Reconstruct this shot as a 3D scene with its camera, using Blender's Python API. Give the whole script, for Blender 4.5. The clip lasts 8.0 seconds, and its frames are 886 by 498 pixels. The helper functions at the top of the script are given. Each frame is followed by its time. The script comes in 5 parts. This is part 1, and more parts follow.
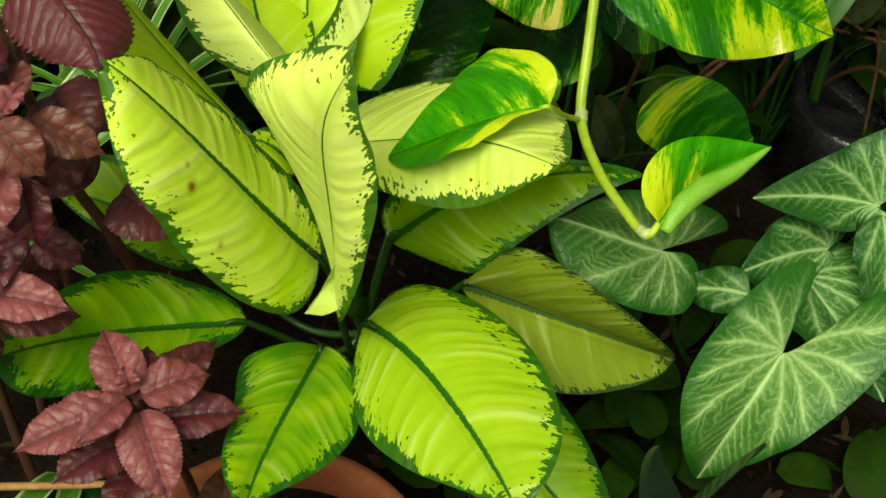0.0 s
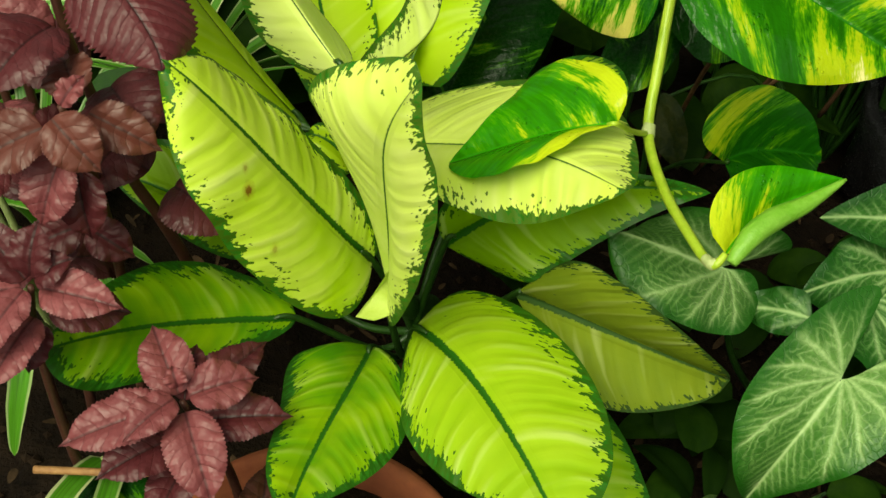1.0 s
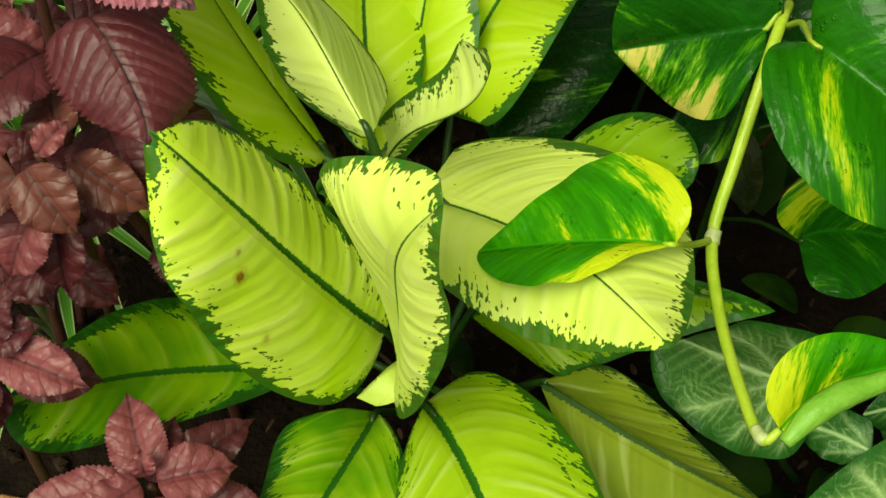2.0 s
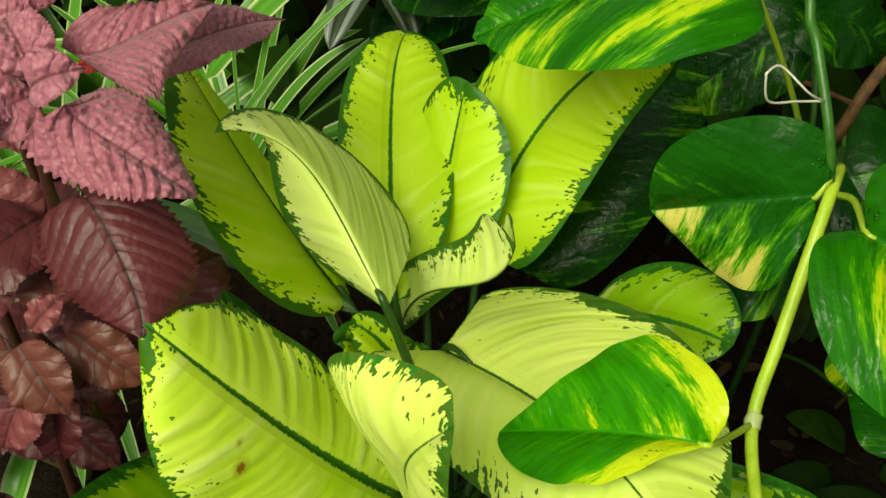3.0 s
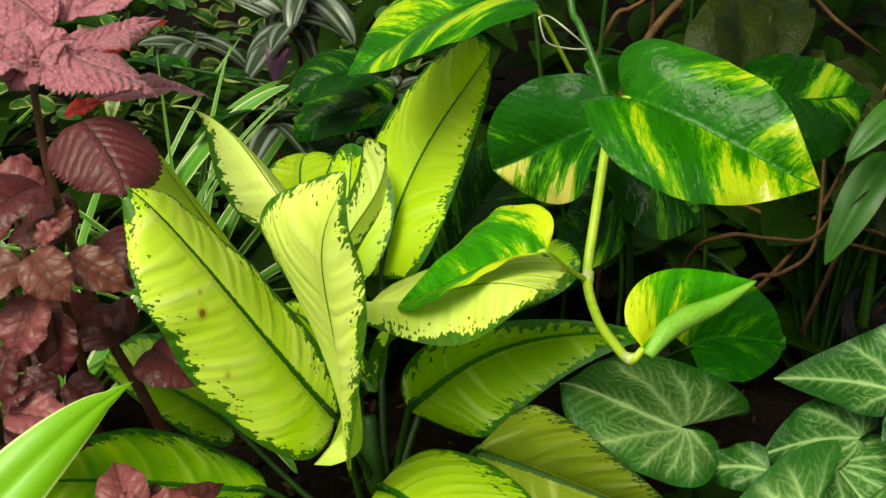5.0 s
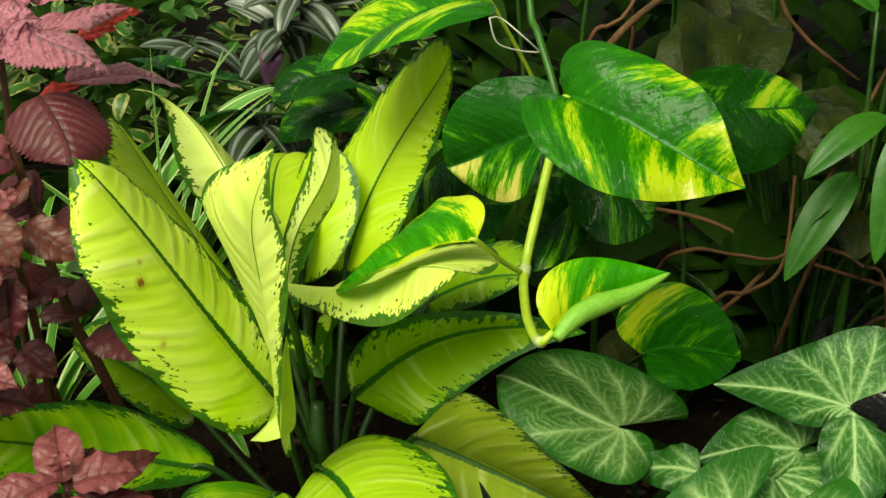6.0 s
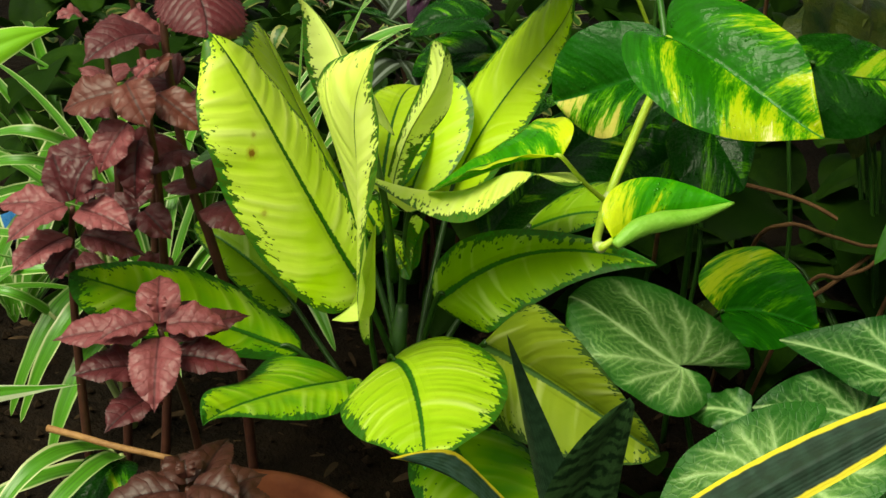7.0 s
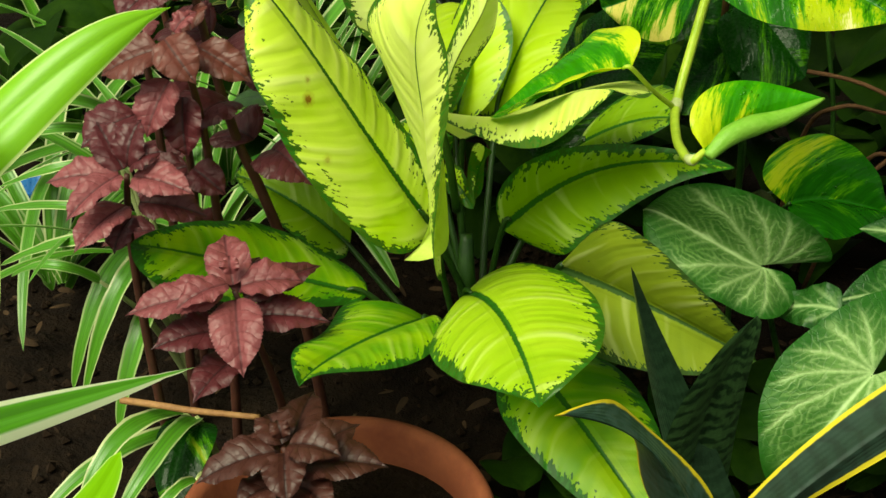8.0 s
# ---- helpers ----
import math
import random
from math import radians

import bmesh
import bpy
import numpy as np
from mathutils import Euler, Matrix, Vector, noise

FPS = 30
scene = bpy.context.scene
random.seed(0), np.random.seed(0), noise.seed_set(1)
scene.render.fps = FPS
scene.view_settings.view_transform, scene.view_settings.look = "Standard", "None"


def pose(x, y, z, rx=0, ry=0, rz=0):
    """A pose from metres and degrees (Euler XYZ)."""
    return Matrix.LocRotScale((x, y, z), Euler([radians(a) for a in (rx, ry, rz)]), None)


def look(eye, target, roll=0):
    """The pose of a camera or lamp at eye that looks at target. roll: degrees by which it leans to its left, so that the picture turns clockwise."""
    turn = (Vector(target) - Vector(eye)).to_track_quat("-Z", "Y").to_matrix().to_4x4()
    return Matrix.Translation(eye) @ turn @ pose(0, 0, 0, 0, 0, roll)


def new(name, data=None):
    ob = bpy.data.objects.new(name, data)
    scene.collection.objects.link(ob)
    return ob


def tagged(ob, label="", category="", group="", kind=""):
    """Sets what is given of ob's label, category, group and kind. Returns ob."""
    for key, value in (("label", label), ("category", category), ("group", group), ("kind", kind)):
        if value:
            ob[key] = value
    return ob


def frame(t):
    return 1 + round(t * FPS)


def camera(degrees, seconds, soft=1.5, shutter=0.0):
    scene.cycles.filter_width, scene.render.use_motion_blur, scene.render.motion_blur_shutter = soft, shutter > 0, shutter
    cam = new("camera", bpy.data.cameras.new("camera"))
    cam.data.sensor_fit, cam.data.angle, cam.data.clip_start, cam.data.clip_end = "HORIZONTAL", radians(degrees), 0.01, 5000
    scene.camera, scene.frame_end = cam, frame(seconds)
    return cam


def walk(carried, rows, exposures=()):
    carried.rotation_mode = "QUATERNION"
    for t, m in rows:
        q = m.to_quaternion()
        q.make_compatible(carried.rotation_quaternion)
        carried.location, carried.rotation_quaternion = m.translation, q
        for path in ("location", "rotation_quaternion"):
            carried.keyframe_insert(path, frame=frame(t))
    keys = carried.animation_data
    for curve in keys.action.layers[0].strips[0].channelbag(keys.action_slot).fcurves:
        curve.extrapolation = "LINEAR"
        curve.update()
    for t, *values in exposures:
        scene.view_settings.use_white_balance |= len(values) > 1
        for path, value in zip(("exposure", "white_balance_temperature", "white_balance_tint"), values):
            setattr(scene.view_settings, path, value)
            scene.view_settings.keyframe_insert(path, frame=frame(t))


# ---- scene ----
cam = camera(39.3, 8.0)
METRES, EYE, TILT, LEAN, TURN = 1.0, 0.86, -45.0, 0.0, 0.0
ROWS = [
    (0.0, 0.0, 0.0, 0.0, 0.0, 0.0, -0.0),
    (0.5, -0.008, 0.0037, 0.0374, 1.36, -0.49, -2.43),
    (1.0, -0.0089, 0.0163, 0.0327, 2.08, -2.03, -2.81),
    (2.5, -0.003, 0.1672, 0.2014, 6.54, -9.12, -11.05),
    (3.0, -0.0082, 0.172, 0.2157, 7.85, -6.9, -10.31),
    (3.5, 0.0054, 0.1311, 0.148, 5.62, 1.87, -7.55),
    (4.0, 0.0252, 0.084, 0.0221, 3.36, 9.6, -4.03),
    (4.5, 0.0476, 0.0196, -0.0828, 4.17, 14.0, -2.4),
    (6.0, 0.1649, -0.0103, -0.1621, 7.6, 17.67, -5.55),
    (6.5, 0.2077, -0.0152, -0.207, 9.12, 19.17, -13.05),
    (7.0, 0.2336, -0.0294, -0.2401, 12.07, 17.62, -15.61),
    (7.5, 0.2284, -0.0406, -0.2498, 14.34, 15.91, -14.87),
    (8.0, 0.1606, -0.0251, -0.2277, 12.86, 12.92, -9.19),
]
walk(cam, [(t, pose(0, 0, EYE, TILT, LEAN, TURN) @ pose(METRES * x, METRES * y, METRES * z, 90 + pitch, roll, yaw)) for t, x, y, z, yaw, pitch, roll in ROWS],
     exposures=((0.0, 0.34, 7450, -5), (3.5, 0.35, 7450, -5), (4.5, 0.42, 7450, -5), (6.0, 0.55, 7450, -5), (8.0, 0.55, 7450, -5)))

# ---- light ----
world = bpy.data.worlds.new("sky")
scene.world = world
world.use_nodes = True
wt = world.node_tree
sky = wt.nodes.new("ShaderNodeTexSky")
sky.sky_type, sky.sun_disc = "NISHITA", False
sky.sun_elevation, sky.sun_rotation = radians(56), radians(205)
sky.dust_density, sky.air_density = 4.0, 1.0
soft_sky = wt.nodes.new("ShaderNodeHueSaturation")
soft_sky.inputs["Saturation"].default_value = 0.15
wt.links.new(sky.outputs[0], soft_sky.inputs["Color"])
back = wt.nodes["Background"]
wt.links.new(soft_sky.outputs[0], back.inputs["Color"])
back.inputs["Strength"].default_value = 0.14
sun = new("sun", bpy.data.lights.new("sun", "SUN"))
sun.data.energy, sun.data.angle, sun.data.color = 2.6, radians(35), (1.0, 0.98, 0.82)
sun.matrix_world = look((-0.7, -0.95, 2.8), (0.05, 0.6, 0.2))


# ---- materials ----
class Nodes:
    """Short names for the shader nodes that the materials share."""

    def __init__(self, name):
        self.mat = bpy.data.materials.new(name)
        self.mat.use_nodes = True
        self.t = self.mat.node_tree
        self.t.nodes.clear()

    def put(self, kind, **sockets):
        n = self.t.nodes.new(kind)
        for k, v in sockets.items():
            self.feed(n.inputs[k], v)
        return n

    def feed(self, socket, v):
        if isinstance(v, bpy.types.NodeSocket):
            self.t.links.new(v, socket)
        else:
            socket.default_value = (*v, 1.0) if isinstance(v, tuple) and len(v) == 3 and socket.type == "RGBA" else v

    def attr(self, name):
        n = self.put("ShaderNodeAttribute")
        n.attribute_name = name
        return n.outputs["Fac"]

    def place(self):
        return self.put("ShaderNodeTexCoord").outputs["Object"]

    def chance(self):
        return self.put("ShaderNodeObjectInfo").outputs["Random"]

    def do(self, op, a, b=0.0, c=0.0):
        n = self.put("ShaderNodeMath")
        n.operation = op
        for i, v in enumerate((a, b, c)):
            self.feed(n.inputs[i], v)
        return n.outputs[0]

    def span(self, v, a, b, lo=0.0, hi=1.0):
        n = self.put("ShaderNodeMapRange")
        for i, x in enumerate((v, a, b, lo, hi)):
            self.feed(n.inputs[i], x)
        return n.outputs[0]

    def noise(self, vec, scale, detail=2.0, rough=0.5):
        n = self.put("ShaderNodeTexNoise", Scale=scale, Detail=detail, Roughness=rough)
        if vec is not None:
            self.feed(n.inputs["Vector"], vec)
        return n.outputs["Fac"]

    def cells(self, vec, scale, feature="DISTANCE_TO_EDGE"):
        n = self.put("ShaderNodeTexVoronoi", Scale=scale)
        n.feature = feature
        self.feed(n.inputs["Vector"], vec)
        return n.outputs["Distance"]

    def vec(self, x, y, z=0.0):
        n = self.put("ShaderNodeCombineXYZ")
        for i, v in enumerate((x, y, z)):
            self.feed(n.inputs[i], v)
        return n.outputs[0]

    def mix(self, f, a, b):
        n = self.put("ShaderNodeMix")
        n.data_type = "RGBA"
        self.feed(n.inputs[0], f)
        self.feed(n.inputs[6], a)
        self.feed(n.inputs[7], b)
        return n.outputs[2]

    def shade(self, colour, rough, height=None, depth=0.0, clear=0.0, thru=0.0, spec=0.5, sheen=0.0):
        p = self.put("ShaderNodeBsdfPrincipled")
        self.feed(p.inputs["Base Color"], colour)
        self.feed(p.inputs["Roughness"], rough)
        self.feed(p.inputs["Specular IOR Level"], spec)
        self.feed(p.inputs["Sheen Weight"], sheen)
        self.feed(p.inputs["Coat Weight"], clear)
        p.inputs["Coat Roughness"].default_value = 0.12
        normal = None
        if height is not None:
            b = self.put("ShaderNodeBump", Strength=1.0, Distance=depth, Height=height)
            normal = b.outputs[0]
            self.feed(p.inputs["Normal"], normal)
        out = p.outputs[0]
        if thru:
            tr = self.put("ShaderNodeBsdfTranslucent")
            self.feed(tr.inputs["Color"], colour)
            m = self.put("ShaderNodeMixShader")
            self.feed(m.inputs[0], thru)
            self.feed(m.inputs[1], out)
            self.feed(m.inputs[2], tr.outputs[0])
            out = m.outputs[0]
        o = self.put("ShaderNodeOutputMaterial")
        self.feed(o.inputs["Surface"], out)
        return self.mat


def dumb_cane(name, pale, deep, dark, margin=0.004, fleck=0.5, vein=0.35, mottle=0.5, ribw=0.0028, rough=0.45, spots=()):
    """Pale leaf with a flecked dark margin, a dark midrib and soft side veins that sweep towards the tip."""
    k = Nodes(name)
    rim, rib, along, s, u = (k.attr(a) for a in ("rim", "rib", "along", "s", "u"))
    pos = k.place()
    side = k.do("MULTIPLY", k.do("SIGN", u), 5.0)
    big, mid, fine = k.noise(pos, 26, 2), k.noise(pos, 150, 2, 0.6), k.noise(pos, 420, 2, 0.6)
    sweep = k.do("ADD", k.do("MULTIPLY", rib, 0.42), k.do("MULTIPLY", k.do("MULTIPLY", rib, rib), 8.0))
    q = k.do("ADD", k.do("SUBTRACT", along, sweep), k.do("MULTIPLY", big, 0.010))
    streak = k.noise(k.vec(k.do("MULTIPLY", q, 85.0), k.do("MULTIPLY", rib, 12.0), side), 1.0, 1, 0.4)
    hair = k.noise(k.vec(k.do("MULTIPLY", q, 420.0), k.do("MULTIPLY", rib, 40.0), side), 1.0, 2, 0.55)
    flecks = k.noise(k.vec(k.do("MULTIPLY", q, 310.0), k.do("MULTIPLY", rib, 270.0), side), 1.0, 1, 0.5)
    c = k.mix(k.span(k.do("ADD", k.do("MULTIPLY", big, 0.6), k.do("MULTIPLY", streak, 0.4)), 0.5 - 0.22 * mottle - 0.05, 0.5 + 0.2 * mottle + 0.05), deep, pale)
    c = k.mix(k.span(streak, 0.56, 0.74, 0.0, vein), c, k.mix(0.6, pale, (0.92, 0.95, 0.50)))
    ragged = k.noise(k.vec(k.do("MULTIPLY", q, 120.0), k.do("MULTIPLY", rib, 95.0), side), 1.0, 3, 0.6)
    patch = k.span(k.noise(pos, 30, 2), 0.34, 0.66)
    wide = k.do("MULTIPLY", k.span(patch, 0.0, 1.0, 0.15, 1.7), margin)
    edge = k.do("SUBTRACT", rim, wide)
    edge = k.do("ADD", edge, k.do("MULTIPLY", k.do("SUBTRACT", ragged, 0.5), -3.4 * margin))
    edge = k.do("ADD", edge, k.do("MULTIPLY", k.do("SUBTRACT", fine, 0.5), -1.0 * margin))
    c = k.mix(k.span(edge, 0.0005, -0.0003), c, k.mix(big, dark, tuple(2.4 * v for v in dark)))
    near_rim = k.do("MULTIPLY", k.do("SUBTRACT", rim, k.do("MULTIPLY", wide, 0.6)), k.span(patch, 0.0, 1.0, 17.0, 9.0))
    spot = k.do("SUBTRACT", k.do("ADD", k.do("MULTIPLY", flecks, 0.55), k.do("MULTIPLY", ragged, 0.45)), near_rim)
    c = k.mix(k.span(spot, 0.545 - 0.10 * fleck, 0.560 - 0.10 * fleck), c, k.mix(0.08, dark, deep))
    rare = k.span(k.do("ADD", k.do("MULTIPLY", flecks, 0.5), k.do("MULTIPLY", ragged, 0.5)), 0.69, 0.71, 0.0, 0.8)
    c = k.mix(rare, c, k.mix(0.3, dark, deep))
    for x, y, size, tone in spots:
        d = k.put("ShaderNodeVectorMath", Vector=k.vec(along, k.do("MULTIPLY", rib, k.do("SIGN", u)), 0.0))
        d.operation = "DISTANCE"
        d.inputs[1].default_value = (x, -y, 0.0)
        d = k.do("ADD", d.outputs["Value"], k.do("MULTIPLY", k.do("SUBTRACT", fine, 0.5), size * 0.9))
        c = k.mix(k.span(d, size * 1.6, size * 0.8, 0.0, 0.5 * tone), c, (0.36, 0.27, 0.012))
        c = k.mix(k.span(d, size * 0.8, size * 0.4, 0.0, tone), c, (0.24, 0.085, 0.008))
    w = k.do("MULTIPLY", k.do("SUBTRACT", 1.0, k.do("MULTIPLY", s, 0.8)), ribw)
    w = k.do("MULTIPLY", w, k.span(fine, 0.3, 0.7, 0.7, 1.2))
    c = k.mix(k.span(k.do("SUBTRACT", rib, w), 0.0004, -0.0003), c, tuple(1.4 * v for v in dark))
    h = k.do("ADD", k.do("MULTIPLY", streak, k.span(rib, 0.0, 0.012, 0.6, 2.2)), k.span(rib, 0.0, 0.006, -1.2, 0.0))
    h = k.do("ADD", h, k.do("ADD", k.do("MULTIPLY", hair, 0.10), k.do("MULTIPLY", fine, 0.06)))
    return k.shade(c, k.span(mid, 0.3, 0.7, rough - 0.10, rough + 0.08), h, 0.0012, thru=0.32, spec=0.30)


def pothos(name, green, yellow, amount=0.5, cream=None, half=0, gloss=0.13, rough=0.08, tipward=0.0):
    """Glossy heart leaf with yellow streaks that follow the veins."""
    k = Nodes(name)
    rim, rib, along, s, u = (k.attr(a) for a in ("rim", "rib", "along", "s", "u"))
    pos, ch = k.place(), k.chance()
    q = k.do("SUBTRACT", along, k.do("ADD", k.do("MULTIPLY", rib, 0.7), k.do("MULTIPLY", k.do("MULTIPLY", rib, rib), 7.0)))
    side = k.do("MULTIPLY", k.do("SIGN", u), 3.0)
    seedz = k.do("ADD", side, k.do("MULTIPLY", ch, 40.0))
    n1 = k.noise(k.vec(k.do("MULTIPLY", q, 40.0), k.do("MULTIPLY", rib, 13.0), seedz), 1.0, 2, 0.5)
    n2 = k.noise(k.vec(k.do("MULTIPLY", q, 230.0), k.do("MULTIPLY", rib, 50.0), seedz), 1.0, 3, 0.6)
    big, fine = k.noise(pos, 40, 2), k.noise(pos, 420, 2)
    c = k.mix(k.span(k.do("ADD", k.do("MULTIPLY", n1, 0.55), k.do("MULTIPLY", n2, 0.45)), 0.38, 0.62), green, tuple(1.75 * v for v in green))
    n3 = k.noise(k.vec(k.do("MULTIPLY", q, 700.0), k.do("MULTIPLY", rib, 210.0), seedz), 1.0, 2, 0.6)
    f = k.do("ADD", n1, k.do("MULTIPLY", k.do("SUBTRACT", n2, 0.5), 0.36))
    f = k.do("ADD", f, k.do("MULTIPLY", k.do("SUBTRACT", n3, 0.5), 0.26))
    lo = 0.70 - 0.26 * amount
    if tipward:
        f = k.do("ADD", f, k.span(s, 0.1, 0.9, -tipward, tipward))
    if half:
        f = k.do("ADD", f, k.span(k.do("MULTIPLY", u, half), -0.03, 0.03, -0.25, -0.02))
        f = k.do("ADD", f, k.span(s, 0.25, 0.75, -0.08, 0.20))
    c = k.mix(k.span(f, lo - 0.10, lo + 0.02, 0.0, 0.75), c, (0.10, 0.33, 0.008))
    c = k.mix(k.span(f, lo, lo + 0.08, 0.0, 0.95), c, k.mix(n3, yellow, tuple(0.72 * v for v in yellow)))
    if cream:
        far = k.do("ADD", f, k.do("MULTIPLY", s, 0.12))
        c = k.mix(k.span(far, lo + 0.25, lo + 0.35), c, cream)
    c = k.mix(k.span(rib, 0.0011, 0.0005), c, tuple(1.6 * v for v in green))
    vein = k.do("SINE", k.do("MULTIPLY", k.do("ADD", q, k.do("MULTIPLY", big, 0.02)), 2 * math.pi / 0.014))
    h = k.do("ADD", k.do("MULTIPLY", k.span(vein, 0.5, 1.0), -0.25), k.span(rib, 0.0, 0.005, -1.0, 0.0))
    h = k.do("ADD", h, k.do("MULTIPLY", big, 3.0))
    drops = k.cells(pos, 300, "F1")
    dew = k.do("MULTIPLY", k.do("SQRT", k.span(drops, 0.32, 0.0)), k.span(k.noise(pos, 40, 2), 0.60, 0.66))
    h = k.do("ADD", h, k.do("MULTIPLY", dew, 2.0))
    return k.shade(c, k.span(fine, 0.3, 0.7, rough, rough + 0.14), k.do("ADD", h, k.do("MULTIPLY", k.noise(pos, 150, 3), 1.5)), 0.0006, thru=0.22, spec=gloss)


def arrowhead(name, pale, green, vein):
    """Syngonium leaf: silvery middle, pale net of veins, green margin."""
    k = Nodes(name)
    rim, rib, along, s, u = (k.attr(a) for a in ("rim", "rib", "along", "s", "u"))
    pos = k.place()
    big, fine = k.noise(pos, 45, 3), k.noise(pos, 300, 3, 0.6)
    run = k.do("ADD", k.attr("ahead"), 0.002)
    reach = k.do("SQRT", k.do("ADD", k.do("MULTIPLY", run, run), k.do("MULTIPLY", rib, rib)))
    fan = k.do("MULTIPLY", k.do("ARCTAN2", rib, k.do("SUBTRACT", run, k.do("MULTIPLY", k.do("MULTIPLY", rib, rib), 3.0))), 2.1)
    fan = k.do("ADD", fan, k.do("MULTIPLY", k.do("SUBTRACT", big, 0.5), 0.55))
    saw = k.do("MULTIPLY", k.do("SUBTRACT", 0.5, k.do("ABSOLUTE", k.do("SUBTRACT", k.do("FRACT", fan), 0.5))), k.do("MULTIPLY", reach, 0.48))
    twig = k.do("ADD", k.do("SUBTRACT", reach, k.do("MULTIPLY", saw, 1.5)), k.do("ADD", k.do("MULTIPLY", big, 0.03), k.do("MULTIPLY", k.noise(pos, 160, 2), 0.004)))
    barb = k.do("ABSOLUTE", k.do("SUBTRACT", k.do("FRACT", k.do("DIVIDE", twig, 0.0095)), 0.5))
    stem = k.span(saw, 0.0026, 0.0004)
    side = k.do("MULTIPLY", k.span(barb, 0.24, 0.02), k.span(saw, 0.013, 0.001, 0.05, 0.6))
    main = k.do("MULTIPLY", k.do("MAXIMUM", stem, side), k.span(rim, 0.0, 0.014))
    cloud = k.do("MAXIMUM", k.span(saw, 0.008, 0.0), k.span(barb, 0.4, 0.0, 0.0, 0.5))
    cloud = k.do("MAXIMUM", cloud, k.span(reach, 0.045, 0.0))
    net = k.span(k.cells(pos, 170), 0.10, 0.0)
    wet = k.do("ADD", rim, k.do("MULTIPLY", k.do("SUBTRACT", big, 0.5), -0.016))
    c = k.mix(k.do("MULTIPLY", k.span(wet, 0.003, 0.016), k.span(k.do("ADD", k.do("MULTIPLY", cloud, 0.7), k.do("MULTIPLY", fine, 0.6)), 0.3, 0.85, 0.2, 1.0)), green, pale)
    c = k.mix(k.do("MULTIPLY", main, k.span(fine, 0.25, 0.65, 0.3, 0.85)), c, vein)
    c = k.mix(k.do("MULTIPLY", k.do("MULTIPLY", net, k.span(wet, 0.004, 0.02)), 0.10), c, vein)
    c = k.mix(k.span(rib, 0.0016, 0.0004, 0.0, 0.8), c, vein)
    h = k.do("ADD", k.do("MULTIPLY", main, -0.7), k.do("MULTIPLY", net, -0.3))
    h = k.do("ADD", h, k.do("MULTIPLY", big, 2.0))
    return k.shade(c, k.span(fine, 0.3, 0.7, 0.36, 0.5), h, 0.0007, thru=0.22, spec=0.3)


def perilla(name, a, b, lump=1.4, bloom=0.0, depth=0.0009):
    """Matt crimped leaf in reds, with darker side veins."""
    k = Nodes(name)
    rim, rib, along, s, u = (k.attr(x) for x in ("rim", "rib", "along", "s", "u"))
    pos, ch = k.place(), k.chance()
    big, fine, soft = k.noise(pos, 60, 2), k.noise(pos, 420, 3, 0.6), k.noise(pos, 210, 2, 0.5)
    q = k.do("ADD", k.do("SUBTRACT", along, k.do("ADD", k.do("MULTIPLY", rib, 0.55), k.do("MULTIPLY", k.do("MULTIPLY", rib, rib), 9.0))), k.do("MULTIPLY", big, 0.009))
    saw = k.do("ABSOLUTE", k.do("SUBTRACT", k.do("FRACT", k.do("DIVIDE", q, 0.0085)), 0.5))
    vein = k.span(saw, 0.08, 0.0)
    c = k.mix(k.do("ADD", k.do("MULTIPLY", big, 0.6), k.do("MULTIPLY", ch, 0.4)), a, b)
    c = k.mix(k.span(fine, 0.4, 0.7, 0.0, 0.12), c, tuple(0.6 * v for v in a))
    c = k.mix(k.span(rim, 0.0022, 0.0004, 0.0, 0.3), c, tuple(0.5 * v for v in a))
    c = k.mix(k.do("MULTIPLY", vein, 0.22), c, tuple(0.5 * v for v in a))
    c = k.mix(k.span(rib, 0.0013, 0.0004), c, tuple(0.6 * v for v in a))
    h = k.do("ADD", k.do("MULTIPLY", k.do("SQRT", k.span(saw, 0.0, 0.5)), 0.55), k.do("MULTIPLY", soft, 0.5))
    net = k.put("ShaderNodeTexVoronoi", Scale=320.0)
    net.feature = "SMOOTH_F1"
    net.inputs["Smoothness"].default_value = 0.8
    k.feed(net.inputs["Vector"], pos)
    h = k.do("SUBTRACT", h, k.do("MULTIPLY", net.outputs["Distance"], lump))
    c = k.mix(k.span(net.outputs["Distance"], 0.45, 0.8, 0.0, 0.14 * lump), c, tuple(0.5 * v for v in a))
    h = k.do("ADD", h, k.span(rib, 0.0, 0.004, -0.9, 0.0))
    return k.shade(c, k.span(soft, 0.3, 0.7, 0.40, 0.54), h, depth, thru=0.22, spec=0.40, sheen=bloom)


